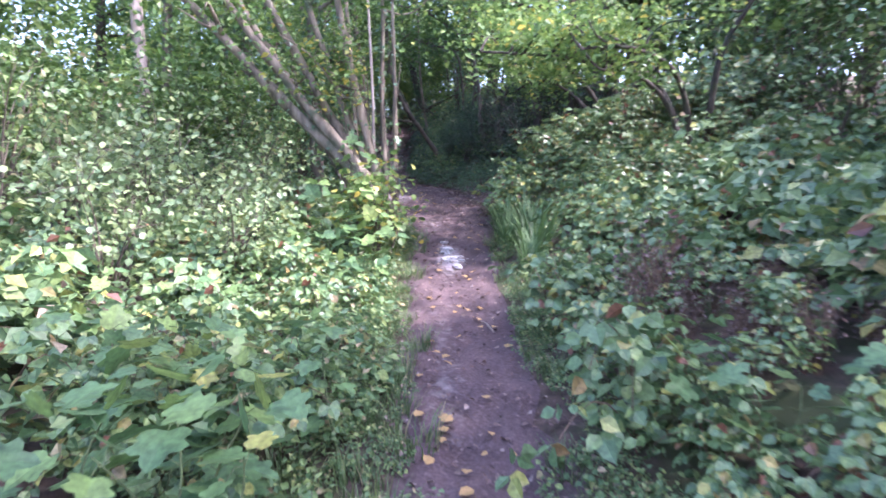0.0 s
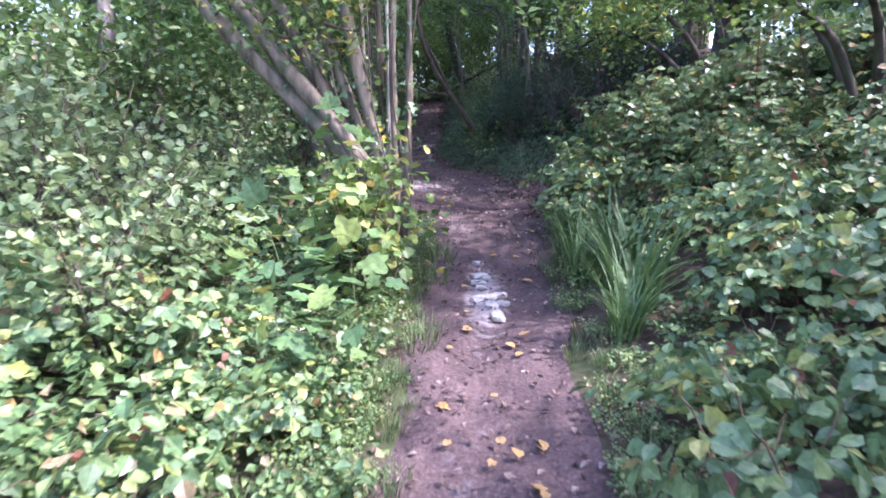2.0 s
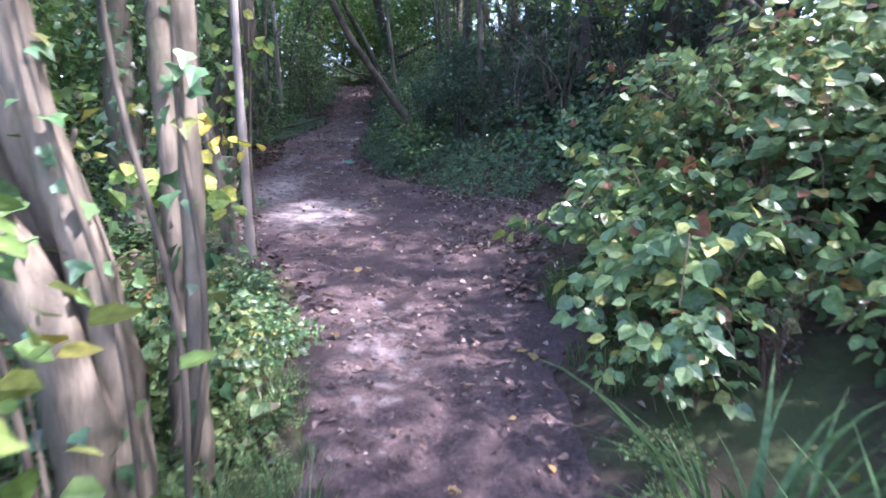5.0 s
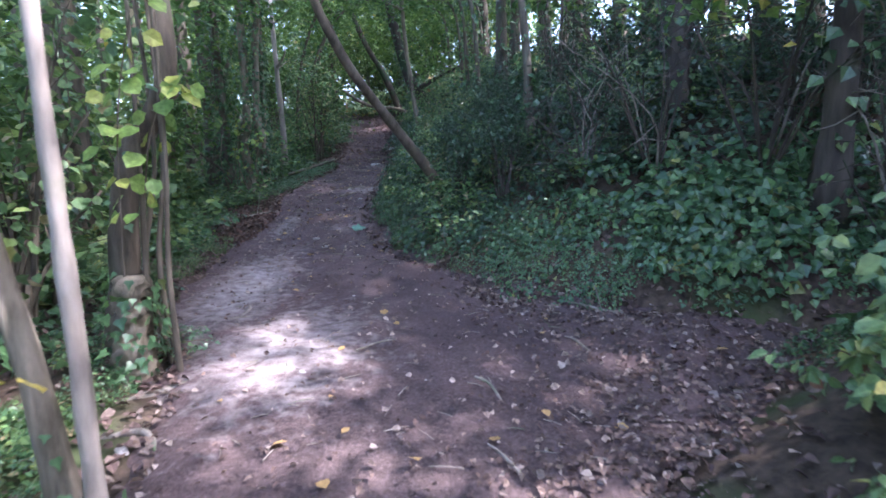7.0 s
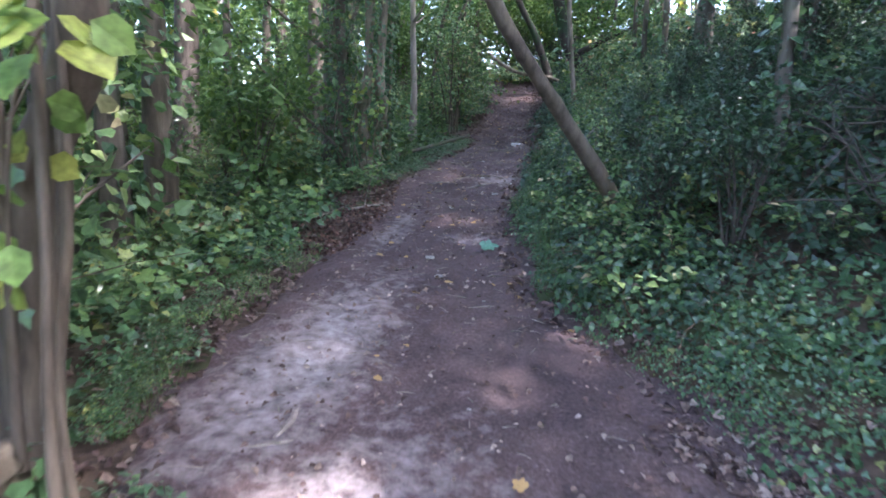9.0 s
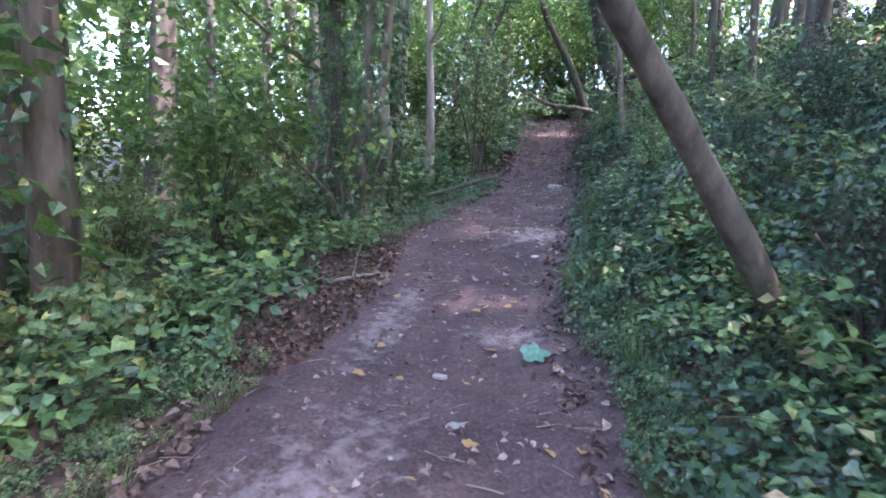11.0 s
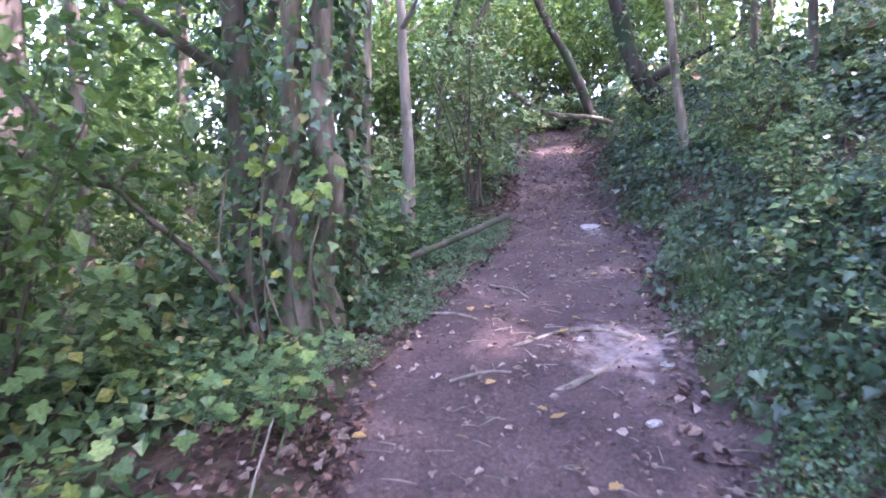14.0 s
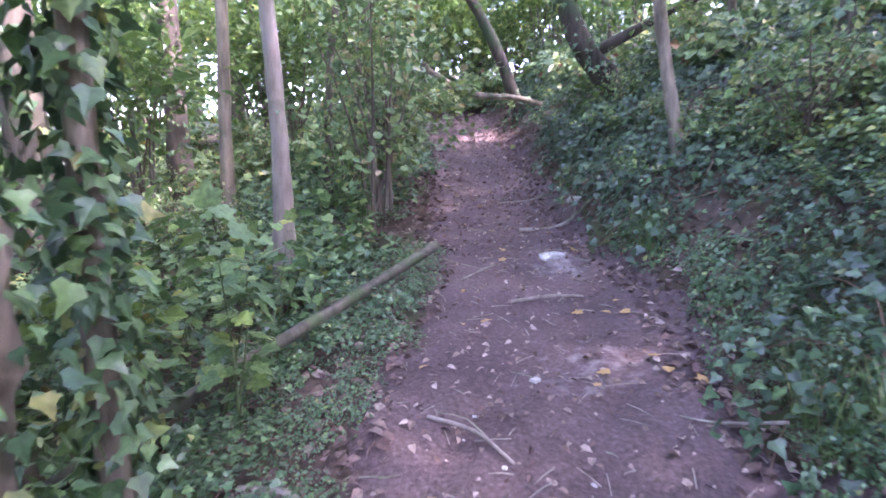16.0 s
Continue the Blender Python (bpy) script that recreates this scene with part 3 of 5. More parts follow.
def sheet(xs, ys, lift=None):
    X, Y = np.meshgrid(xs, ys)
    Z = ground_z(X, Y)
    if lift is not None:
        Z = Z + lift(X, Y)
    v = np.stack([X, Y, Z], -1).reshape(-1, 3)
    nx = len(xs)
    i = (np.arange(len(ys) - 1)[:, None] * nx + np.arange(nx - 1)[None]).ravel()
    return v, np.concatenate([np.stack([i, i + 1, i + nx + 1], -1), np.stack([i, i + nx + 1, i + nx], -1)])


ground = new("ground", tri_mesh("ground", *sheet(spaced(-7, 6, 0.14, 600), spaced(-4, 36, 0.16, 700), lambda X, Y: -0.07 * np.clip(np.minimum(X - path_left(Y), path_right(Y) - X) / 0.15 + 0.3, 0, 1)), M_GROUND, True))
tagged(ground, "dark woodland soil with moss and rotting leaves", "ground", kind="structure")


def make_path():
    """The trodden way: a strip whose uneven edges sink into the ground."""
    ys = np.arange(-5, 37, 0.07)
    us = np.linspace(0, 1, 41)
    rng = np.random.default_rng(5)
    wl = np.interp(ys, np.arange(-6, 38, 0.35), rng.normal(0, 0.07, 126)[:len(np.arange(-6, 38, 0.35))])
    wr = np.interp(ys, np.arange(-6, 38, 0.35), rng.normal(0, 0.07, 126)[:len(np.arange(-6, 38, 0.35))])
    L, R = path_left(ys) - 0.12 + wl, path_right(ys) + 0.12 + wr
    X = L[:, None] + (R - L)[:, None] * us[None]
    Y = np.repeat(ys[:, None], len(us), 1)
    edge = np.minimum(us, 1 - us)[None] * (R - L)[:, None]
    lift = np.clip(edge / 0.16, 0, 1) * 0.035 - 0.02
    dip = -0.03 * np.sin(np.pi * us)[None] ** 2
    lumps = 0.012 * np.sin(11 * X + 2 * Y) * np.sin(8 * Y + X) + 0.008 * np.sin(23 * X - 9 * Y)
    Z = ground_z(X, Y) + lift + (dip + lumps) * np.clip(edge / 0.2, 0, 1) + 0.015
    v = np.stack([X, Y, Z], -1).reshape(-1, 3)
    nx = len(us)
    i = (np.arange(len(ys) - 1)[:, None] * nx + np.arange(nx - 1)[None]).ravel()
    t = np.concatenate([np.stack([i, i + 1, i + nx + 1], -1), np.stack([i, i + nx + 1, i + nx], -1)])
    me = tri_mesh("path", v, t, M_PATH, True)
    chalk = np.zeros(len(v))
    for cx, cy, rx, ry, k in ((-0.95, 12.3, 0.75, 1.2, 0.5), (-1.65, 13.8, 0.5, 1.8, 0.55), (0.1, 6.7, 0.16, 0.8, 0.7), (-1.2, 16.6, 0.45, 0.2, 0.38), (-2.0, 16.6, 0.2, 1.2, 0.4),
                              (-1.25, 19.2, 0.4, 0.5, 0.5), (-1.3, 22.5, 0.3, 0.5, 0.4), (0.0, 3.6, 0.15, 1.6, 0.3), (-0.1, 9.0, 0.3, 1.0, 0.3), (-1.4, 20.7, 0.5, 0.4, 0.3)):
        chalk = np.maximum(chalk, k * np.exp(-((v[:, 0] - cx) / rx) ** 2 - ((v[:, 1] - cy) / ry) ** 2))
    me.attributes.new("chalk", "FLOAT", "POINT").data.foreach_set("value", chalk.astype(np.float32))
    return tagged(new("path", me), "narrow trodden brown earth path with chalky pale patches", "path", kind="structure")


path = make_path()


def path_z(x, y):
    return gz(x, y) + 0.02


# ---- planting ----
PLANTERS = []


def planter(makers, tilt=False, most=280, far_maker=None):
    """Gathers places for plants; finish() builds each kind once, copies it, and joins the far rest."""
    rng = np.random.default_rng(77)
    jobs = []

    def place(i, x, y, scale=1.0, lift=0.0, lean=4):
        m = pose(0, 0, 0, rng.uniform(-lean, lean), rng.uniform(-lean, lean), rng.uniform(0, 360)) @ Matrix.Scale(scale, 4)
        if tilt:
            e = 0.15
            n = Vector((gz(x - e, y) - gz(x + e, y), gz(x, y - e) - gz(x, y + e), 2 * e))
            m = Vector((0, 0, 1)).rotation_difference(n).to_matrix().to_4x4() @ m
        off = max(path_left(y) - x, x - path_right(y), 0) + 0.25 * max(0, y - 24)
        jobs.append((off, i % len(makers), Matrix.Translation((x, y, gz(x, y) + lift)) @ m))

    def finish():
        built, rest = {}, {}
        for n, (off, k, m) in enumerate(sorted(jobs, key=lambda j: j[0])):
            if k not in built:
                built[k] = makers[k]()
                built[k].matrix_basis = m
            elif n < most:
                copy_thing(built[k], m)
            else:
                rest.setdefault(k, []).append(m)
        sets, low = {}, None
        if rest and far_maker:
            low = far_maker()
        for k, ms in rest.items():
            for o in ((low or built[k]), *(low or built[k]).children_recursive):
                if o.type != "MESH":
                    continue
                me = o.data
                v, t = np.empty(len(me.vertices) * 3), np.empty(len(me.loops), np.int32)
                me.vertices.foreach_get("co", v)
                me.loops.foreach_get("vertex_index", t)
                v, t = v.reshape(-1, 3), t.reshape(-1, 3)
                if o.parent and o.name.split(".")[0] != "leaves":
                    continue
                for m in ms:
                    a = np.array(m)
                    sets.setdefault(me.materials[0].name, []).append((v @ a[:3, :3].T + a[:3, 3], t))
        name = built[0].name.split(".")[0] if 0 in built else "plants"
        for o in ([*low.children_recursive, low] if low else []):
            bpy.data.objects.remove(o)
        for mat, pieces in sets.items():
            far = new("far_" + name + "s", tri_mesh("far_" + name + "s", *join(pieces), bpy.data.materials[mat]))
            tagged(far, "dense growth of " + name.replace("_", " ") + "s further from the path", "undergrowth", kind="stuff")
    PLANTERS.append(finish)
    return place


def spots(rng, x0, x1, y0, y1, step, jitter=0.45):
    for y in np.arange(y0, y1, step):
        for x in np.arange(x0, x1, step):
            yield x + rng.uniform(-jitter, jitter) * step, y + rng.uniform(-jitter, jitter) * step


put_bramble = planter([lambda s=s: bramble_bush(s, 0.6, 0.72 + 0.05 * (s % 3)) for s in (11, 12, 13, 14)], False, 110, lambda: bramble_bush(15, 0.6, 0.75, 8, 10, DIAMOND, 1.4))
put_mound = planter([lambda s=s: bramble_bush(s, 0.78, 1.15, 14, 22, OVATE, 0.8, M_OLDBRAMBLE, 1.0) for s in (16, 17, 18)])
put_dead = planter([lambda s=s: leafy_shrub(s, 1.3, 0.4, 220, OVATE, 0.055, M_LITTER, "dead_bramble", "tangle of dead brown bramble stems and leaves", "dead brambles on the bank", 18, M_CANE) for s in (86, 87)])
put_maple = planter([lambda s=s: sapling(s, 0.7, MAPLE, 0.15, M_MAPLE, "sycamore_seedling", "young sycamore with large lobed pale green leaves", "sycamore seedlings", 4, 4, 0.4) for s in (21, 22, 23)])
put_young = planter([lambda s=s: sapling(s, 1.5, MAPLE, 0.15, M_MAPLE, "young_sycamore", "young sycamore with layered lobed green leaves", "young sycamores on the slope", 4, 8, 0.35) for s in (24, 25)])
put_herb = planter([lambda s=s: herb_clump(s) for s in (31, 32, 33)], False, 295, lambda: herb_clump(34, shape=DIAMOND))
put_grass = planter([lambda s=s: grass_tuft(s) for s in (41, 42, 43)])
put_ivy = planter([lambda s=s: ivy_patch(s) for s in (51, 52, 53)], True, 175, lambda: ivy_patch(54, 0.6, 200, 0.085, DIAMOND_WIDE))
# ivy in the darkened leaf colour, standing in for shade under the bank
put_shadeivy = planter([lambda s=s: ivy_patch(s, 0.6, 280, 0.06, IVY, M_SHADEIVY) for s in (55, 56)], True, 150, lambda: ivy_patch(57, 0.6, 200, 0.08, DIAMOND_WIDE, M_SHADEIVY))
put_sedge = planter([lambda s=s: sedge_clump(s) for s in (61, 62)])
put_hazel = planter([lambda s=s: leafy_shrub(s, 2.4, 1.1, 900, ROUND, 0.085, M_HERB, "hazel_shrub", "hazel shrub with soft green rounded leaves", "hazel shrubs") for s in (71, 72, 73)])
put_elder = planter([lambda s=s: leafy_shrub(s, 1.5, 0.9, 560, DIAMOND, 0.11, M_HERB, "woodland_shrub", "loose green woodland shrub under the trees", "shrubs under the trees", 10) for s in (74, 75, 76)])
put_dark = planter([lambda s=s: leafy_shrub(s, 2.6, 1.2, 1600, DIAMOND, 0.105, M_DARKLEAF, "evergreen_shrub", "dense dark evergreen shrub on the bank", "evergreens on the bank", 14, M_DARKBARK, 0.05) for s in (77, 78)])

put_tall = planter([lambda s=s: leafy_shrub(s, 5.0, 1.9, 1300, DIAMOND, 0.21, M_CANOPY, "understorey_tree", "tall leafy understorey tree behind the undergrowth", "understorey of the wood", 8, M_BARK, 0.03) for s in (91, 92, 93)])

rng = np.random.default_rng(3)

# the bramble bank beside the first stretch
def hollow(x, y):
    """Places under the brambles left open: the dark gap with dead canes, and where the sedge stands."""
    return ((x - 1.7) / 0.55) ** 2 + ((y - 3.2) / 0.9) ** 2 < 1 or (0.6 < x < 1.2 and 5.2 < y < 6.7)


i = 0
for x, y in spots(rng, 0.5, 6.0, -2.0, 11.0, 0.62):
    d = x - path_right(y)
    if d < 0.42 or (y > 10.2 and d < 0.7) or (d > 3 and rng.uniform() < 0.35) or hollow(x, y):
        continue
    i += 1
    put_bramble(i, x, y, rng.uniform(0.75, 1.05) * (0.75 if d < 0.75 else 1.0), -0.03)
for n_, (x, y, s) in enumerate(((1.3, 8.95, 1.2), (1.38, 9.45, 1.2), (1.4, 9.9, 0.95), (1.95, 10.35, 1.0), (1.2, 8.4, 1.05), (1.75, 8.7, 1.2), (1.8, 7.9, 1.15), (1.55, 5.55, 0.8), (1.15, 4.6, 0.6), (1.65, 6.25, 0.95), (1.35, 7.05, 0.85), (1.75, 5.2, 1.0), (1.05, 2.2, 0.65), (1.0, 2.9, 0.5), (1.0, 3.9, 0.5), (2.35, 3.0, 0.95), (2.3, 3.7, 0.95), (2.2, 2.3, 0.9), (1.35, 4.35, 0.6), (1.3, 4.95, 0.65), (1.5, 4.5, 0.7), (1.4, 1.7, 0.7), (1.3, 6.7, 0.6), (1.35, 5.6, 0.55))):
    put_bramble(n_, x, y, s, -0.03)
for n_, (x, y, s) in enumerate(((1.95, 9.8, 0.95), (2.4, 10.5, 0.95), (2.3, 9.2, 1.0), (2.5, 8.2, 1.0), (2.8, 9.2, 1.2), (3.2, 9.8, 1.25), (3.6, 9.1, 1.3), (2.6, 9.9, 1.1), (3.4, 8.4, 1.25), (4.2, 9.6, 1.35), (4.0, 8.2, 1.25), (3.0, 7.4, 1.0), (3.8, 7.2, 1.1), (2.2, 7.3, 0.85), (2.9, 8.6, 1.1), (4.6, 8.8, 1.35), (1.9, 9.0, 0.95), (2.6, 6.6, 0.8))):
    put_mound(n_, x, y, s * (0.95 if y > 7.8 else 0.74), -0.03)
for n_, (x, y, s) in enumerate(((1.35, 8.1, 0.6), (1.7, 8.75, 0.85), (2.1, 9.4, 1.0), (1.5, 2.7, 0.5), (1.45, 3.4, 0.52), (1.9, 3.0, 0.55), (1.7, 3.9, 0.6), (2.1, 3.6, 0.6), (1.9, 2.3, 0.5), (1.5, 7.4, 0.6))):
    put_dead(n_, x, y, s)
for n_, (x, y) in enumerate(spots(rng, 1.15, 2.5, 2.2, 4.3, 0.3)):
    if hollow(x, y):
        put_dead(n_, x, y, rng.uniform(0.42, 0.62))
        if n_ % 3 == 0:
            put_bramble(n_, x, y, 0.55, 0.1)
# low weeds, grass and sycamore on the open side of the first stretch
for x, y in spots(rng, -6.5, -0.3, -2.0, 10.5, 0.5):
    d = path_left(y) - x
    if d < 0.25:
        continue
    i += 1
    k = rng.uniform()
    if d < 0.75:
        put_herb(i, x, y, rng.uniform(0.65, 0.95))
        if y > 7.5:
            put_ivy(i, x, y, 0.8, 0.05)
    elif k < 0.5:
        put_herb(i, x, y, rng.uniform(0.9, 1.35))
    elif k < 0.84:
        put_bramble(i, x, y, rng.uniform(0.7, 1.0), -0.05)
    else:
        put_maple(i, x, y, rng.uniform(0.8, 1.15))
for y in np.arange(-1.0, 9.2, 0.12):
    put_herb(int(y * 60), path_left(y) - rng.uniform(0.1, 0.3), y + rng.uniform(-.05, .05), rng.uniform(0.32, 0.55))
    put_herb(int(y * 60) + 1, path_left(y) - rng.uniform(0.3, 0.6), y + rng.uniform(-.05, .05), rng.uniform(0.5, 0.8))
for y in np.arange(1.5, 5.2, 0.14):
    put_herb(int(y * 60), path_right(y) + rng.uniform(0.1, 0.4), y + rng.uniform(-.05, .05), rng.uniform(0.38, 0.6))
for y in np.arange(-1.5, 10.0, 0.17):
    for side in (0, 1, 2):
        x = path_left(y) - 0.1 - 0.2 * side + rng.uniform(-0.1, 0.1)
        if rng.uniform() < 0.75 - 0.15 * side and y < 8.6:
            put_grass(int(y * 50) + side, x, y + rng.uniform(-.1, .1), rng.uniform(0.4, 0.95))
        if side and rng.uniform() < 0.45:
            put_herb(int(y * 50) + side, x - 0.1, y + rng.uniform(-.1, .1), rng.uniform(0.45, 0.7))
    if rng.uniform() < 0.6:
        put_grass(int(y * 31), path_right(y) + rng.uniform(0.08, 0.3), y, rng.uniform(0.5, 0.85))
    if rng.uniform() < 0.5:
        put_herb(int(y * 31), path_right(y) + rng.uniform(0.15, 0.4), y, rng.uniform(0.5, 0.75))
for y, d, s in ((19.55, 0.2, 1.0), (19.8, 0.3, 1.15), (20.0, 0.15, 0.9), (22.1, 0.15, 0.9), (22.35, 0.25, 1.0), (17.2, 0.15, 0.8), (17.0, 0.3, 0.9), (24.0, 0.2, 0.8), (15.9, 0.25, 0.8)):
    put_grass(int(y * 7), path_right(y) + d, y, s, 0.05)
for x, y, s in ((1.0, 6.05, 1.15), (0.88, 5.75, 0.85), (0.8, 6.75, 1.05), (1.02, 6.5, 1.1), (0.82, 7.3, 0.9), (-0.75, 1.4, 0.5), (-2.3, 11.6, 0.45)):
    put_sedge(int(x * 10), x, y, s)
for x, y, s in ((-0.85, 2.7, 0.8), (-1.3, 3.2, 0.85), (-0.8, 3.6, 0.7), (-1.1, 4.2, 0.85), (-0.75, 4.7, 0.65), (-1.6, 2.6, 0.9), (-1.7, 3.9, 0.95), (-0.8, 8.6, 0.6), (-1.0, 9.1, 0.7), (-0.95, 1.9, 0.7), (-3.5, 14.8, 0.8), (-3.6, 15.9, 0.9), (-4.1, 16.4, 0.9)):
    put_bramble(int(x * 7), x, y, s, -0.05)
for x, y, s in ((-0.7, 8.9, 0.8), (-0.85, 9.4, 0.8), (-1.05, 9.8, 0.8), (-1.25, 10.3, 0.7), (-1.3, 9.2, 0.9), (-1.66, 11.55, 0.55), (-1.85, 11.8, 0.6), (-1.7, 12.25, 0.5), (-1.9, 11.3, 0.7), (-1.8, 10.95, 0.7), (-2.1, 12.2, 0.7), (-1.5, 10.7, 0.5)):
    put_ivy(int(x * 9), x, y, s, 0.08)
    put_herb(int(x * 11), x, y, s * 0.8)
for n_, (x, y, s) in enumerate(((-0.75, 4.4, 0.9), (-1.0, 4.9, 1.0), (-0.8, 5.4, 0.9), (-1.3, 5.2, 1.1), (-1.4, 4.5, 1.1), (-1.1, 5.8, 1.0), (-1.7, 5.0, 1.1), (-0.65, 5.8, 0.75), (0.75, 2.4, 0.7), (0.8, 2.9, 0.75), (0.85, 3.4, 0.7), (0.78, 1.9, 0.65), (1.05, 4.3, 0.6), (1.0, 4.75, 0.6), (1.1, 5.1, 0.6), (0.85, 5.2, 0.5), (1.2, 5.5, 0.55), (0.8, 3.9, 0.7), (0.82, 4.4, 0.7))):
    put_herb(n_, x, y, s)
# large sycamore leaves close to the path
for x, y, s in ((-0.95, 1.55, 1.15), (-0.75, 2.3, 1.0), (-1.2, 2.4, 1.2), (-1.5, 1.6, 1.2), (-0.65, 5.1, 0.8), (-0.95, 6.35, 1.5), (-1.2, 6.0, 1.2), (1.25, 2.0, 0.7), (-2.9, 15.0, 0.6), (-3.1, 14.3, 0.7), (-3.2, 15.4, 0.7), (-3.1, 16.2, 0.6), (-3.35, 16.7, 0.7), (-3.3, 17.6, 0.6), (-3.1, 18.1, 0.6)):
    put_maple(int(x * 9), x, y, s)
# yellowing hazel beside the path
put_pale = planter([lambda s=s: leafy_shrub(s, 1.35, 0.75, 560, ROUND, 0.078, M_PALE, "pale_shrub", "shrub with small rounded pale grey-green leaves", "pale shrubs by the coppice", 10) for s in (84, 85)])
for n_, (x, y, s) in enumerate(((-2.2, 6.3, 0.9), (-2.7, 7.0, 1.05), (-3.3, 6.4, 1.0), (-3.7, 7.5, 1.15), (-2.4, 7.9, 0.95), (-4.4, 6.8, 1.1), (-3.1, 8.3, 1.1), (-4.6, 8.3, 1.2), (-2.0, 5.3, 0.75), (-3.0, 5.2, 0.85), (-5.3, 6.0, 1.1))):
    put_pale(n_, x, y, s)
put_yellow = planter([lambda s=s: leafy_shrub(s, 1.1, 0.5, 330, ROUND, 0.085, M_AUTUMN, "hazel_seedling", "low hazel with leaves turning yellow", "yellowing hazels", 8) for s in (81, 82)])
for n_, (x, y, s) in enumerate(((-0.72, 6.5, 0.95), (-0.95, 7.0, 1.0))):
    put_yellow(n_, x, y, s)


def leaf_spray(name, label, lines, leaves, size, mat, seed, category="plant", shape=ROUND):
    """Thin arching shoots with large single leaves along them, first point on the ground."""
    rs_ = np.random.default_rng(seed)
    thing = new(name)
    origin = np.array([lines[0][0][0], lines[0][0][1], gz(*lines[0][0][:2])])
    thing.location = origin
    sets = []
    for pts in lines:
        line = smooth_line(np.array(pts, float) - origin, 24)
        part("stem", tube(line[::3], 0.009, 0.003, 5, 12), M_BROWNBARK, thing)
        j = rs_.integers(9, 24, leaves)
        o = unit(rs_.standard_normal((leaves, 3)) * (1, 1, 0.2))
        pos = line[j] + o * rs_.uniform(0.01, 0.09, (leaves, 1))
        up = rs_.standard_normal((leaves, 3)) * 0.4 + (0.1, -0.65, 0.7)
        sets.append(blades(shape, pos, o + (0, 0, -0.6), up, size * rs_.uniform(0.6, 1.2, leaves)))
    part("leaves", join(sets), mat, thing)
    return tagged(thing, label, category, "yellowing hazels")


M_YELLOWLEAF = leaf_material("yellow_hazel_leaf", [(0.0, (0.34, 0.38, 0.08)), (0.4, (0.52, 0.44, 0.07)), (0.85, (0.58, 0.46, 0.1))], 0.5, 0.35, 0.4)
M_LIMELEAF = leaf_material("lime_hazel_leaf", [(0.0, (0.15, 0.26, 0.06)), (0.6, (0.24, 0.35, 0.08)), (0.95, (0.4, 0.42, 0.09))], 0.5, 0.4, 0.4)
leaf_spray("hazel_shoot", "low hazel shoot with clear yellow leaves beside the path", [[(-1.3, 9.95, 0.5), (-1.35, 9.9, 1.2), (-1.2, 9.85, 1.62), (-0.78, 9.8, 1.6)], [(-1.35, 10.0, 0.5), (-1.45, 9.95, 1.3), (-1.35, 9.9, 1.75), (-1.1, 9.8, 1.72)]], 17, 0.088, M_YELLOWLEAF, 841)
leaf_spray("hazel_shoot", "low hazel shoot with large lime green leaves", [[(-1.35, 9.8, 0.5), (-1.35, 9.75, 1.0), (-1.2, 9.7, 1.35), (-0.95, 9.6, 1.25)], [(-1.45, 9.7, 0.5), (-1.45, 9.65, 1.1), (-1.25, 9.6, 1.45), (-1.1, 9.5, 1.3)], [(-1.5, 9.85, 0.5), (-1.5, 9.8, 1.2), (-1.6, 9.7, 1.5), (-1.4, 9.55, 1.4)]], 16, 0.125, M_LIMELEAF, 842)
leaf_spray("hazel_shoot", "hazel shoot with pale lime leaves growing by the stump", [[(-1.72, 11.9, 0.8), (-1.7, 11.9, 1.7), (-1.62, 11.85, 2.4), (-1.45, 11.8, 3.0)], [(-1.66, 12.0, 0.8), (-1.62, 12.0, 1.7), (-1.5, 11.95, 2.3), (-1.3, 11.9, 2.55)]], 24, 0.11, M_LIMELEAF, 843)
leaf_spray("hazel_shoot", "leafy shoot with a few yellow leaves before the ivied trunks", [[(-3.05, 18.85, 1.5), (-3.1, 18.8, 2.0), (-3.0, 18.75, 2.4), (-2.8, 18.7, 2.65)], [(-3.3, 18.85, 1.5), (-3.35, 18.8, 2.1), (-3.25, 18.75, 2.6), (-3.05, 18.7, 2.95)]], 22, 0.075, M_LIMELEAF, 844, "plant", MAPLE)

# ivy, weeds and brambles on the banks further on
for x, y in spots(rng, -1.6, 4.2, 11.5, 32.0, 0.58):
    d = x - path_right(y)
    if d < (0.32 if 22.8 < y < 31 else 0.14) or (d > 2.6 and rng.uniform() < 0.4) or (21.0 < y < 22.4 and 0.5 < d < 0.85):
        continue
    i += 1
    (put_shadeivy if y > 14.2 and d > 0.3 else put_ivy)(i, x, y, rng.uniform(0.75, 1.15), 0.05, 8)
    k = rng.uniform()
    if d > 1.1 and k < (0.22 if y < 20 else 0.4) and y > 14.5:
        put_bramble(i, x, y, rng.uniform(0.55, 0.9), -0.03)
    elif d > 0.45 and k < (0.66 if y < 17 else 0.4) and y > 14.5:
        put_herb(i, x, y, rng.uniform(0.7, 1.1))
for y in np.arange(13.0, 27.0, 0.24):
    for d in (0.2, 0.5, 0.85):
        i += 1
        if (21.0 < y < 22.4 and 0.4 < d < 0.8) or (y > 22.8 and d < 0.4):
            continue
        (put_shadeivy if y > 14.2 and d > 0.3 else put_ivy)(i, path_right(y) + d + rng.uniform(-.08, .08), y + rng.uniform(-.1, .1), rng.uniform(0.5, 0.7), 0.04, 8)
    if 14.8 < y < 17.4 or (18.7 < y < 20 and rng.uniform() < 0.5):
        put_herb(i, path_right(y) + rng.uniform(0.25, 0.6), y, rng.uniform(0.6, 0.9))
        put_herb(i + 1, path_right(y) + rng.uniform(0.6, 1.1), y, rng.uniform(0.7, 1.05))
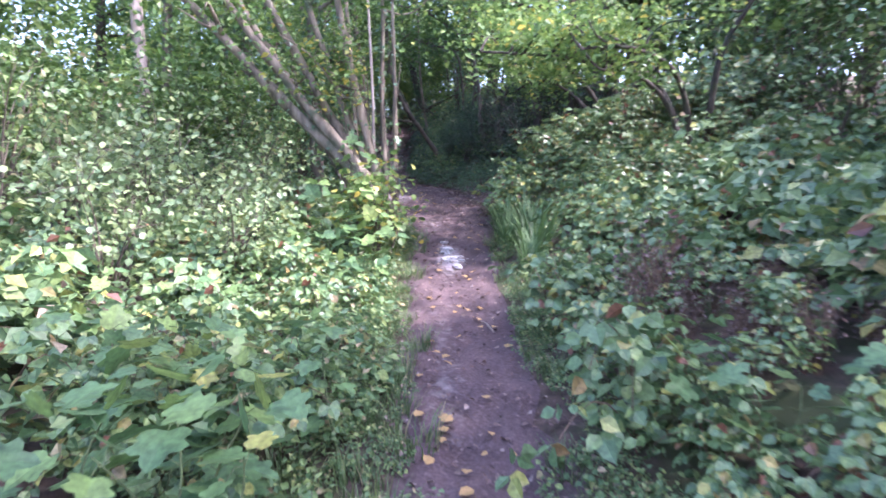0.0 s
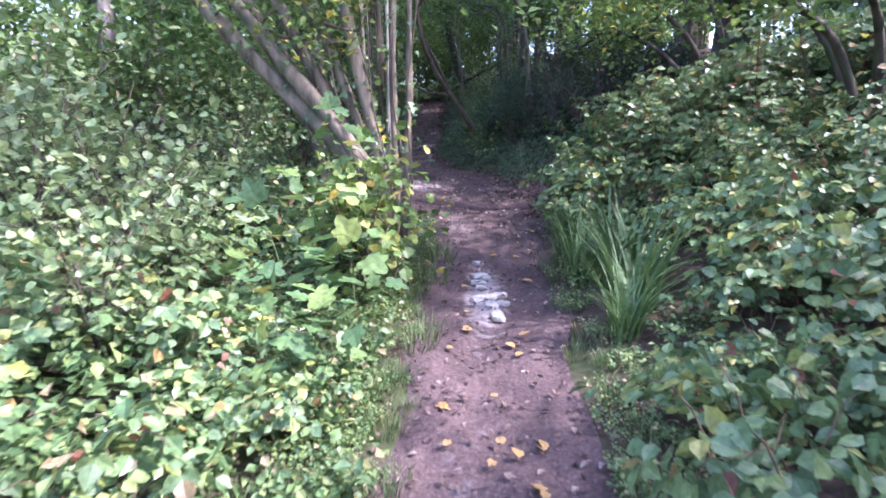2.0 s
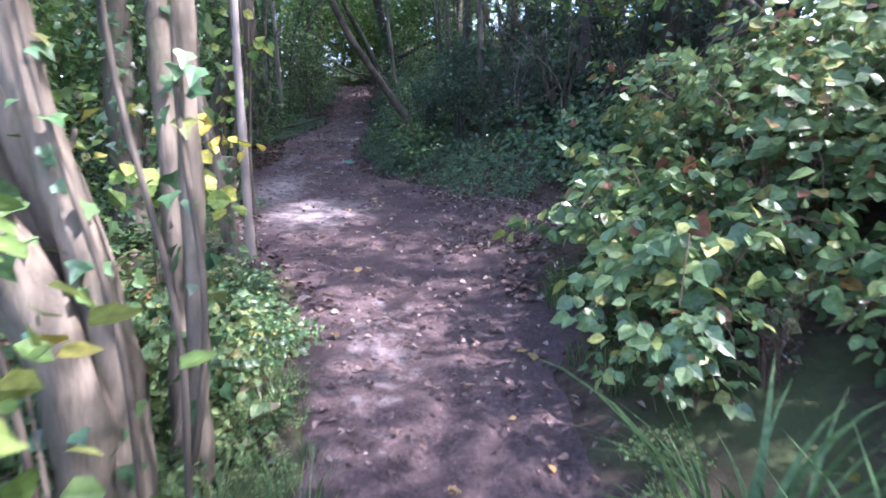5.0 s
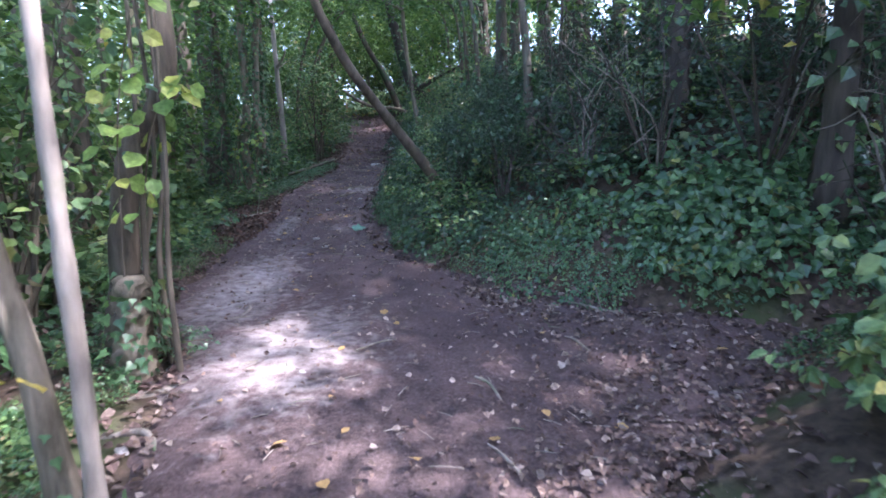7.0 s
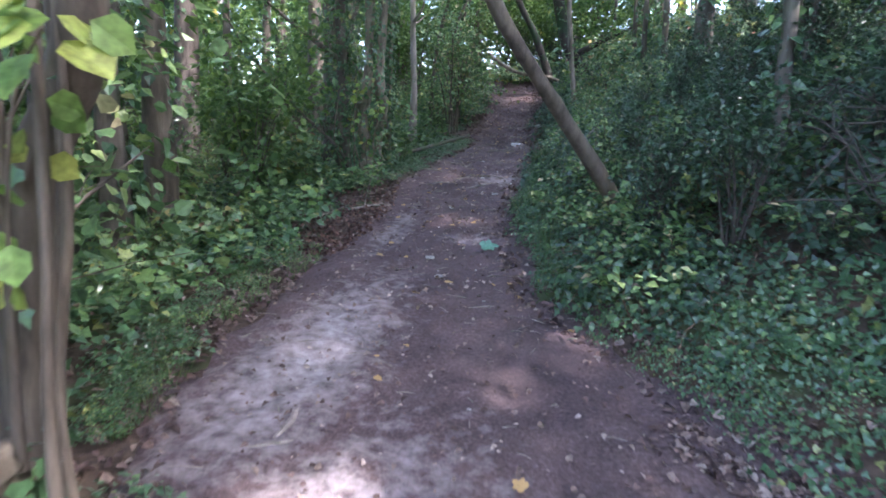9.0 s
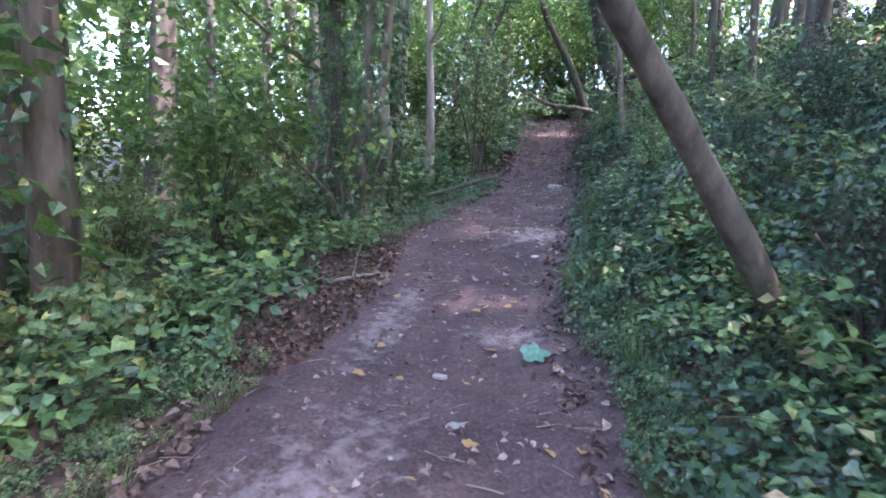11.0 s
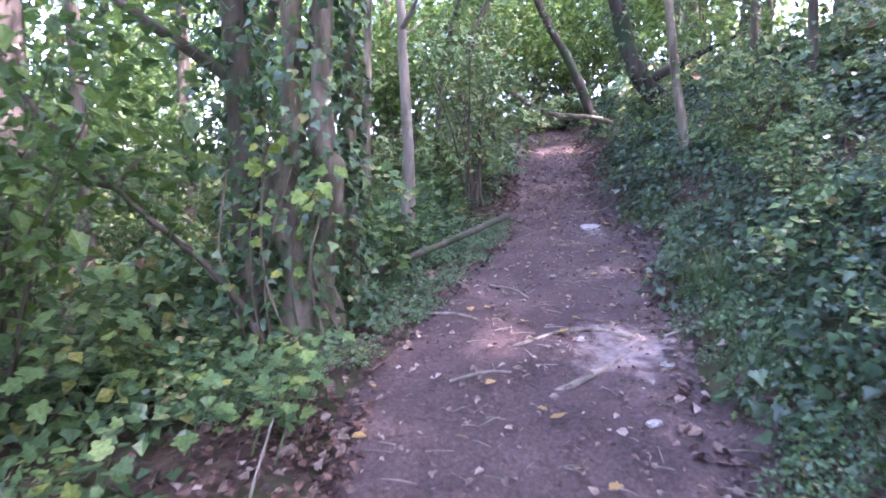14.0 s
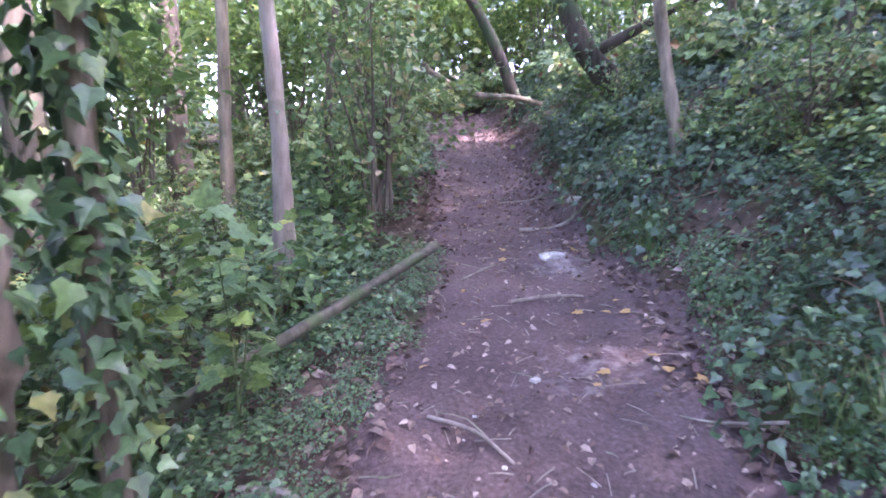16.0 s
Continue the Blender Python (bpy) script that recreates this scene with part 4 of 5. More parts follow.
for x, y in spots(rng, -11.0, -1.2, 11.0, 34.0, 0.66):
    d = path_left(y) - x
    if d < (0.18 if y > 18.5 else 0.35) or (15.8 < y < 18.4 and d < 0.55):
        continue
    i += 1
    k = rng.uniform()
    if d < 2.8 and (k < 0.75 or y > 18):
        put_ivy(i, x, y, rng.uniform(0.8, 1.1), 0.06)
    if 0.5 < d and k < 0.3:
        put_herb(i, x, y, rng.uniform(0.6, 1.1))
    elif d > 0.8 and k < 0.5:
        put_bramble(i, x, y, rng.uniform(0.6, 1.0))
    elif d > (1.6 if y > 16 else 0.8) and k < 0.68:
        put_maple(i, x, y, rng.uniform(0.7, 1.3))
    elif d > 2.5 and k < 0.85:
        put_elder(i, x, y, rng.uniform(0.7, 1.2))

for y in np.arange(19.4, 22.6, 0.2):
    for d in (0.25, 0.55, 0.9):
        put_ivy(int(y * 40), path_left(y) - d + rng.uniform(-.1, .1), y + rng.uniform(-.08, .08), rng.uniform(0.45, 0.65), 0.03)
for y in np.arange(17.3, 20.7, 0.15):
    put_ivy(int(y * 40), path_right(y) + rng.uniform(0.1, 0.45), y, rng.uniform(0.4, 0.55), 0.04)
    put_grass(int(y * 40), path_right(y) + rng.uniform(0.1, 0.4), y, rng.uniform(0.4, 0.7))
for n_, (x, y) in enumerate(((2.0, 13.05), (2.3, 13.0), (2.65, 13.15), (2.95, 12.9), (2.5, 12.75), (3.2, 12.6), (2.85, 12.45), (2.2, 13.4))):
    put_ivy(n_, x, y, 0.8, 0.05)
for y in np.arange(12.9, 15.9, 0.17):
    put_herb(int(y * 40), path_left(y) - rng.uniform(0.12, 0.4), y, rng.uniform(0.35, 0.6))
    put_ivy(int(y * 40), path_left(y) - rng.uniform(0.3, 0.6), y, rng.uniform(0.4, 0.6), 0.04)
    put_grass(int(y * 40), path_left(y) - rng.uniform(0.1, 0.5), y, rng.uniform(0.4, 0.7))
for n_, (x, y, s) in enumerate(((-4.2, 15.9, 0.8), (-4.8, 16.6, 1.0), (-5.5, 17.2, 1.1), (-3.7, 16.8, 0.6), (-3.6, 17.5, 0.6), (-4.4, 17.9, 0.9), (-5.2, 15.6, 1.0), (-3.2, 16.1, 0.45), (-6.3, 18.3, 1.2), (-4.0, 15.0, 0.6), (-2.75, 17.9, 0.4), (-7.2, 17.2, 1.3), (-5.9, 19.6, 1.2), (-3.9, 18.4, 0.7), (-4.9, 14.6, 0.8), (-3.5, 21.6, 0.6), (-3.9, 22.9, 0.9), (-4.3, 21.4, 1.0), (-3.2, 24.0, 0.8), (-0.98, 6.85, 0.85), (-1.35, 6.6, 0.8), (-3.05, 20.3, 0.75), (-3.4, 20.9, 0.9), (-2.95, 22.9, 0.6), (-3.0, 23.6, 0.7), (-3.1, 21.5, 0.6), (-1.15, 7.15, 0.95))):
    put_young(n_, x, y, s)
for n_, (x, y, s) in enumerate(((-2.7, 31.4, 1.0), (-1.9, 31.9, 1.0), (-1.1, 31.6, 1.0), (-0.4, 31.0, 1.1), (-3.4, 31.9, 1.1), (-2.3, 32.4, 1.2), (-1.5, 32.6, 1.2), (-0.2, 30.0, 1.1), (0.0, 28.9, 1.0))):
    put_bramble(n_, x, y, s)
for n_, (x, y, s) in enumerate(((0.15, 19.4, 0.45), (0.35, 20.9, 0.5), (-0.1, 20.3, 0.35), (0.6, 18.9, 0.5), (0.0, 16.9, 0.4), (-0.15, 23.9, 0.5), (-0.2, 25.0, 0.6), (0.7, 22.4, 0.6))):
    put_elder(n_, x, y, s)
for n_, (x, y, s) in enumerate(((-3.0, 18.55, 0.8), (-3.3, 18.4, 0.9), (-2.75, 18.8, 0.6), (-3.6, 18.7, 0.9), (-2.7, 19.2, 0.5))):
    put_herb(n_, x, y, s)
    put_ivy(n_, x, y, s, 0.08)
# the last three hazels are added out of view to shade the brambles
for n_, (x, y, s) in enumerate(((-2.85, 23.6, 0.95), (-3.0, 24.8, 1.05), (-3.4, 26.6, 1.0), (-3.6, 28.2, 1.0), (5.2, 7.6, 0.95), (5.0, 5.8, 0.9), (5.6, 3.6, 0.9), (5.0, 9.3, 1.0), (6.2, 1.6, 1.0), (3.6, 1.9, 0.85), (3.75, 3.1, 0.85), (3.9, 4.1, 0.8))):
    put_hazel(n_, x, y, s)
for n_, (x, y, s) in enumerate(((0.15, 20.9, 0.5), (0.2, 21.4, 0.55), (0.2, 21.9, 0.55), (0.15, 22.4, 0.5), (0.05, 23.0, 0.5), (-0.2, 23.8, 0.5), (0.45, 21.2, 0.7), (0.5, 22.0, 0.7))):
    put_bramble(n_, x, y, s, 0.02)
    put_herb(n_, x - 0.1, y + 0.2, 0.7)
# shrubs behind the first stretch, the dark evergreens and the thicket on the bank
for n_, (x, y, s) in enumerate(((-4.5, 9.5, 1.0), (-3.4, 10.6, 0.9), (-5.6, 7.4, 1.1), (-6.5, 10.5, 1.2), (-2.9, 9.2, 0.75), (-6.8, 5.0, 1.1), (-7.5, 2.0, 1.0), (-3.0, 12.8, 1.1), (-7.8, 8.2, 1.3),
                                (5.6, 9.0, 1.1), (6.6, 6.6, 1.1), (7.0, 3.4, 1.1), (4.6, 10.4, 1.1), (6.0, 11.0, 1.4), (7.4, 0.5, 1.1))):
    put_hazel(n_, x, y, s)
for n_, (x, y, s) in enumerate(((1.7, 15.2, 0.9), (2.6, 14.8, 1.2), (1.25, 15.9, 1.0), (0.75, 17.0, 0.6), (1.9, 14.3, 0.95), (3.2, 13.9, 1.2), (2.0, 17.6, 1.1), (1.3, 17.2, 0.9), (0.3, 15.2, 0.38), (0.5, 15.9, 0.45), (0.1, 16.3, 0.36), (0.75, 14.7, 0.4), (0.95, 15.3, 0.5), (0.3, 16.9, 0.4), (1.2, 14.4, 0.4), (0.25, 17.7, 0.36), (0.5, 18.4, 0.42), (0.95, 19.0, 0.5), (0.35, 19.3, 0.36), (0.75, 20.0, 0.42), (0.9, 21.2, 0.4), (0.6, 22.2, 0.38), (0.95, 16.5, 0.8), (2.4, 16.6, 1.2), (3.7, 15.4, 1.3), (0.9, 18.3, 0.7), (2.3, 18.8, 1.1), (3.9, 17.8, 1.4), (-2.9, 10.5, 0.75), (-3.9, 11.2, 0.9), (-3.1, 9.9, 0.95), (-4.3, 10.4, 1.1), (-3.4, 11.9, 1.0), (-2.4, 9.7, 0.55), (-4.9, 10.3, 0.9), (-4.0, 33.2, 0.95), (-4.6, 34.4, 1.0), (-3.9, 31.3, 0.7), (-3.3, 35.5, 1.1), (-1.3, 32.6, 0.8), (-2.3, 33.0, 0.8), (-0.3, 32.2, 0.8), (-3.3, 33.4, 0.9), (0.6, 31.4, 0.8), (-1.8, 34.0, 1.0), (3.6, 13.6, 1.1), (5.0, 13.4, 1.3), (4.6, 12.0, 1.1), (2.2, 20.8, 0.9))):
    put_dark(n_, x, y, s)
for n_, (x, y, s) in enumerate(((-3.3, 24.2, 1.2), (-3.6, 25.6, 1.4), (-4.4, 23.6, 1.2), (-3.5, 27.4, 1.3), (-4.8, 26.4, 1.5), (-5.0, 20.6, 1.0), (-5.6, 18.2, 1.0), (-6.4, 15.6, 1.1), (-4.6, 29.6, 1.5), (0.6, 25.2, 0.9),
                                (1.2, 27.3, 1.2), (0.3, 28.6, 1.0), (0.2, 22.0, 0.6), (1.6, 23.4, 1.0), (-4.2, 13.6, 0.7), (-5.2, 33.0, 1.6), (1.5, 32.0, 1.5), (-2.5, 35.5, 1.6), (-0.5, 36.5, 1.6), (-7.4, 18.6, 1.0), (-8.6, 20.0, 1.1), (-9.6, 21.8, 1.3), (-6.6, 19.4, 0.8), (-7.2, 22.4, 1.2), (-9.2, 18.2, 1.2), (-5.2, 20.2, 0.8), (-6.0, 17.4, 0.9), (-11.0, 20.2, 1.3), (-10.4, 23.8, 1.4), (-8.2, 24.6, 1.3))):
    put_elder(n_, x, y, s)


for n_, (x, y, s) in enumerate(((-8.5, 11.5, 1.0), (-6.6, 13.2, 0.9), (-4.9, 14.6, 0.75), (-10.5, 8.5, 1.1), (-9.0, 6.0, 1.0), (-11, 3.5, 1.1), (-12.5, 11, 1.2), (-9.5, 14.8, 1.0), (-5.2, 11.2, 0.7), (-7.2, 17.6, 0.8), (-12.5, 15.5, 1.1), (-9.5, 0.5, 1.0),
                                (7.6, 7.4, 0.9), (8.2, 4.2, 1.0), (8.4, 1.0, 1.0), (7.0, 11.6, 1.0), (9.5, 9.6, 1.2), (5.4, 14.6, 1.0), (7.2, 15.6, 1.1), (10, 6, 1.2), (10, 2.5, 1.2), (9.4, 13, 1.2), 
                                (-4.9, 28.0, 0.8), (-5.8, 30.4, 1.0), (-4.2, 32.6, 0.9), (-7.4, 28.4, 1.0), (-2.6, 37.5, 1.0), (0.2, 38.5, 1.1), (-5.0, 38.0, 1.2), (1.9, 35.6, 1.0), (1.4, 30.4, 0.7), (3.4, 33, 1.0), (-7.2, 34, 1.2), (-9.5, 32.0, 1.2), (-5.9, 25.0, 0.8),
                                (-13.0, 19.0, 1.0), (-16.5, 22.5, 1.2), (-15.5, 17.0, 1.2), (-17.5, 12.0, 1.3), (-13, 30, 1.2), (-17, 28, 1.3), (-12, 36, 1.3), (-9.6, 25.6, 0.8), (-11.5, 26, 0.9), (-4.4, 12.6, 0.75), (-9.8, 20.3, 0.55), (-10.6, 22.0, 0.7), (-8.9, 19.2, 0.5), (-6.3, 21.7, 0.45), (-5.7, 19.5, 0.42), (-8.3, 22.3, 0.6), (-10.0, 18.0, 0.6), (-12.0, 21.5, 0.7), (-4.5, 18.2, 0.5), (-20, 18, 1.4), (-19, 7.5, 1.4), (-15, 5, 1.2), (-22, 13, 1.5), (-12.5, 23.5, 0.6), (-9.2, 18.6, 0.6), (-8.8, 23.4, 0.6), (-6.9, 24.6, 0.6), (-10.8, 25.0, 0.7), (-8.0, 27.4, 0.7), (-11.0, 20.5, 0.6), (-5.6, 28.6, 0.7), (-1.0, 35.0, 0.9), (-2.0, 34.2, 0.75), (0.4, 34.6, 0.9), (-3.2, 36.2, 1.0), (-1.2, 33.0, 0.6), (-2.4, 33.2, 0.6), (-0.2, 32.6, 0.6), (1.9, 17.6, 0.75), (-14.5, 24.5, 1.0), (-2.0, 42, 1.3), (3, 43, 1.3),
                                (6.4, 8.2, 0.8), (6.0, 10.3, 0.85), (7.0, 6.0, 0.85), (5.6, 12.0, 0.8), (7.2, 3.8, 0.9), (7.6, 1.6, 0.9), (6.8, 12.8, 1.0), (8.5, 26, 1.0), (8.8, 18, 1.1), (8, 31, 1.1), (-4, -7, 1.0), (4, -7, 1.0), (0, -9, 1.1))):
    put_tall(n_, x, y, s)


def at(x, y, z=0.0):
    return (x, y, gz(x, y) + z)


for finish in PLANTERS:
    finish()

# hazel coppice with stems that fan out
cb = (-0.82, 7.8)
stems_ = [(-.12, .0, (-1.0, 7.76, 1.22), (-2.13, 7.7, 2.43), (-3.25, 7.6, 3.65), (-4.4, 7.5, 4.9), .068), (-.05, -.08, (-.93, 7.7, 1.25), (-1.85, 7.66, 2.42), (-2.75, 7.6, 3.65), (-3.6, 7.5, 5.0), .06), (-.1, .1, (-.98, 7.9, 1.2), (-1.58, 7.85, 2.4), (-2.25, 7.85, 3.65), (-2.9, 7.9, 5.0), .052),
          (-.02, .1, (-.9, 7.9, 1.2), (-1.32, 7.9, 2.4), (-1.72, 7.9, 3.6), (-2.1, 8.0, 5.2), .042), (.05, .0, (-.82, 7.8, 1.2), (-1.08, 7.8, 2.4), (-1.32, 7.9, 3.6), (-1.5, 8, 5.2), .05),
          (.16, .2, (-.62, 8.0, 1.2), (-.6, 8, 2.4), (-.62, 8, 3.6), (-.6, 8.1, 5.2), .026), (-.15, .25, (-1.1, 8.1, 1.2), (-1.95, 8.3, 2.5), (-2.7, 8.5, 3.6), (-3.4, 8.8, 5), .045), (.08, .28, (-.75, 8.2, 1.2), (-.8, 8.3, 2.4), (-.78, 8.4, 3.6), (-.8, 8.6, 5.2), .03)]
tree("hazel_coppice", "old hazel coppice with many grey-brown stems fanning out", [([at(cb[0] + dx_, cb[1] + dy_, -0.1), p1, p2, p3, p4], r_ * 1.35, r_ * 0.75) for dx_, dy_, p1, p2, p3, p4, r_ in stems_],
     M_STEM, (0.8, 0.9, 2600), 110, "", 3, M_HAZEL, 101, sides=10, flare=0.25, leaf_size=0.1, knots=0.15)
for k, (x0, y0, x1, z1) in enumerate(((-.9, 7.6, -1.3, 2.6), (-.7, 7.7, -.95, 2.9), (-1.0, 7.65, -1.9, 2.7), (-.6, 7.75, -.72, 2.7), (-.85, 7.95, -1.5, 3.2), (-.66, 7.9, -.5, 3.0))):
    tree("hazel_shoot", "thin brown hazel shoot sprouting from the coppice", [([at(x0, y0, -0.05), (x0 * 0.7 + x1 * 0.3 + .05, y0, 1.15), (x0 * 0.4 + x1 * 0.6 - .05, y0 + .04, 1.9), (x1, y0 + .05, z1)], 0.012, 0.006)], M_BROWNBARK, (0.8, 0.45, 240), 0, "hazel shoots of the coppice", 2, M_AUTUMN, 130 + k, flare=0.1, leaf_size=0.085)

# slender pole, thin stems and the ivied stump at the bend
tree("slender_tree", "slender pale grey pole-like young tree", [([at(-1.12, 10.5, -0.1), (-1.15, 10.52, 1.8), (-1.16, 10.5, 3.0), (-1.3, 10.6, 6.5)], 0.035, 0.02)], M_PALEBARK, (0.8, 0.9, 400), 0, "", 3, M_CANOPY, 102, flare=0.2)
tree("slender_tree", "grey-brown young tree with mossy bark beside the path", [([at(-1.27, 10.6, -0.1), (-1.36, 10.6, 1.4), (-1.46, 10.58, 2.0), (-1.5, 10.58, 2.8), (-1.7, 10.6, 6.0)], 0.055, 0.035)], M_STEM, (0.8, 0.9, 300), 90, "", 2, M_CANOPY, 103, flare=0.2)
for k, (dx, dy, lx) in enumerate(((0, 0, .05), (0.14, 0.1, -.06), (0.22, -0.05, .02), (0.06, 0.16, -.12))):
    tree("hazel_shoot", "thin brown hazel shoot growing by the stump", [([at(-1.64 + dx * .8, 12.0 + dy, -0.1), (-1.67 + dx * .8 + lx * 0.7, 12.0 + dy, 1.5), (-1.63 + dx * .8 + lx * 0.2, 12.03 + dy, 2.3), (-1.68 + dx * .8 + lx, 12.1 + dy, 4.0)], 0.02, 0.01)], M_BROWNBARK, (0.8, 0.5, 60), 0, "hazel shoots by the stump", 2, M_HAZEL, 104 + k, flare=0.1, leaf_size=0.1)
tree("tree_stump", "short pale broken stump with ivy round its foot", [([at(-1.72, 11.92, -0.1), (-1.71, 11.93, 1.2), (-1.69, 11.94, 1.5)], 0.11, 0.085)], M_STEM, None, 240, "", 0, None, 110, "stump", flare=0.4, sides=14, knots=0.17, ivy_span=(0, 0.9))
tree("bent_tree", "bent grey trunk of a small tree at the bend", [([at(-1.98, 12.3, -0.1), (-1.9, 12.3, 1.6), (-1.82, 12.28, 2.1), (-1.58, 12.22, 2.45), (-1.5, 12.2, 2.9), (-1.8, 12.5, 5.5)], 0.085, 0.06)], M_BROWNBARK, (0.8, 1.2, 500), 40, "", 3, M_CANOPY, 111)
tree("ivied_tree", "tree trunk thickly clad in dark ivy", [([at(-2.3, 11.25, -0.1), (-2.32, 11.25, 3), (-2.4, 11.4, 8.5)], 0.14, 0.08)], M_BARK, (0.8, 1.8, 2200), 1700, "", 5, M_CANOPY, 112, ivy_span=(0, 1), ivy_size=0.075, ivy_fluff=0.2)
# leaning trunk over the path
tree("leaning_tree", "bare grey-brown trunk leaning across above the bank", [([(0.42, 16.1, 1.25), (0.03, 15.65, 1.9), (-0.4, 15.19, 2.5), (-0.87, 14.66, 3.2), (-1.15, 14.4, 4.2), (-1.3, 14.5, 7.2)], 0.062, 0.042)], M_BROWNBARK, (0.8, 1.6, 2200), 0, "", 6, M_CANOPY, 113, flare=0.2)
# ivied cluster of stems further up
tree("ivied_tree", "cluster of twisted stems overgrown with ivy and hanging roots", [([at(-3.2, 19.05, -0.1), (-3.16, 19.05, 2.0), (-3.26, 19.0, 2.5), (-3.14, 19.0, 3.1), (-3.2, 19, 6.5)], 0.1, 0.06), ([at(-3.0, 19.1, -0.1), (-3.04, 19.1, 2.1), (-2.93, 19.05, 2.6), (-2.98, 19, 3.2), (-2.7, 19, 6.5)], 0.085, 0.05)],
     M_STEM, (0.8, 1.6, 1300), 850, "ivied stems beside the path", 3, M_CANOPY, 114, sides=10, ivy_size=0.06, ivy_fluff=0.24, knots=0.14, ivy_span=(0.1, 0.85))
tree("ivied_tree", "dark trunk thickly wrapped in ivy", [([at(-3.62, 19.25, -0.1), (-3.6, 19.2, 2.4), (-3.7, 19.3, 4), (-3.8, 19.4, 6.5)], 0.1, 0.06)], M_BARK, (0.8, 1.4, 800), 1700, "ivied stems beside the path", 3, M_CANOPY, 125, ivy_span=(0, 1), ivy_size=0.065, ivy_fluff=0.22)
tree("thin_tree", "thin brown stem leaning away from the ivied trunks", [([at(-3.3, 18.95, 0.0), (-3.55, 18.85, 2.0), (-4.1, 18.75, 2.5), (-4.8, 18.6, 3.3), (-5.4, 18.5, 4.3)], 0.022, 0.012)], M_BROWNBARK, (0.8, 0.5, 200), 160, "", 2, M_CANOPY, 126)
tree("young_tree", "slim grey trunk with ivy at its foot", [([at(-2.98, 19.5, -0.1), (-3.0, 19.5, 2.4), (-2.96, 19.5, 5.0)], 0.05, 0.035)], M_STEM, (0.8, 0.8, 200), 800, "", 2, M_CANOPY, 127)
for k, (x0, y0, x1, z1) in enumerate(((-3.1, 18.9, -3.28, 2.9), (-2.95, 18.95, -2.9, 2.6), (-3.3, 18.95, -3.1, 2.8), (-3.45, 19.0, -3.6, 2.7), (-2.88, 19.05, -3.02, 3.0))):
    tree("hanging_vine", "thin brown vine hanging down the ivied trunks", [([at(x0, y0, -0.02), ((x0 + x1) / 2 - .1, y0 - .06, 2.1), (x1, y0 + .02, z1)], 0.011, 0.007)], M_STEM, None, 25, "vines on the ivied trunks", 0, None, 140 + k, "vine", flare=0.1)
tree("snag", "slim bare dead trunk beside a fallen log", [([at(-3.4, 22.35, -0.1), (-3.37, 22.3, 2.9), (-3.42, 22.3, 4.0), (-3.5, 22.3, 6.0)], 0.075, 0.05)], M_PALEBARK, None, 25, "", 4, None, 115)
tree("slender_tree", "straight grey trunk of a young tree", [([at(-4.5, 24.0, -0.1), (-4.4, 24, 5.3), (-4.3, 24, 9)], 0.065, 0.045)], M_STEM, (0.8, 1.6, 1500), 0, "", 4, M_CANOPY, 116)
tree("leaning_tree", "thin dark trunk leaning over the far end of the path", [([at(-0.95, 29.3, -0.2), (-1.55, 29.1, 5.0), (-2.3, 29, 6.4), (-3.2, 29, 9.0)], 0.11, 0.07)], M_DARKBARK, (0.8, 1.8, 2000), 60, "", 4, M_CANOPY, 117)
tree("fallen_log", "pale fallen trunk propped across the far path edge", [([(-2.75, 27.95, 4.4), (-2.4, 28, 4.15), (-1.9, 28.1, 3.93), (-1.2, 28, 3.85), (-0.7, 28.0, 3.7)], 0.06, 0.045)], M_STEM, None, 0, "", 0, None, 118, "log", flare=0.05)
tree("ivied_tree", "thick leaning tree trunk clad in ivy on the bank", [([at(0.2, 26.2, -0.2), (-0.2, 26, 3.9), (-0.75, 26, 4.9), (-1.5, 26, 8.5)], 0.2, 0.12)], M_DARKBARK, (0.8, 2.2, 2600), 700, "", 5, M_CANOPY, 119)
tree("bank_tree", "slim grey-brown trunk on the ivy bank", [([at(-0.25, 22.9, -0.2), (-0.45, 23, 3.9), (-0.6, 23, 5.5), (-0.7, 23, 9)], 0.055, 0.04)], M_STEM, (0.8, 1.6, 1300), 0, "", 4, M_CANOPY, 120)
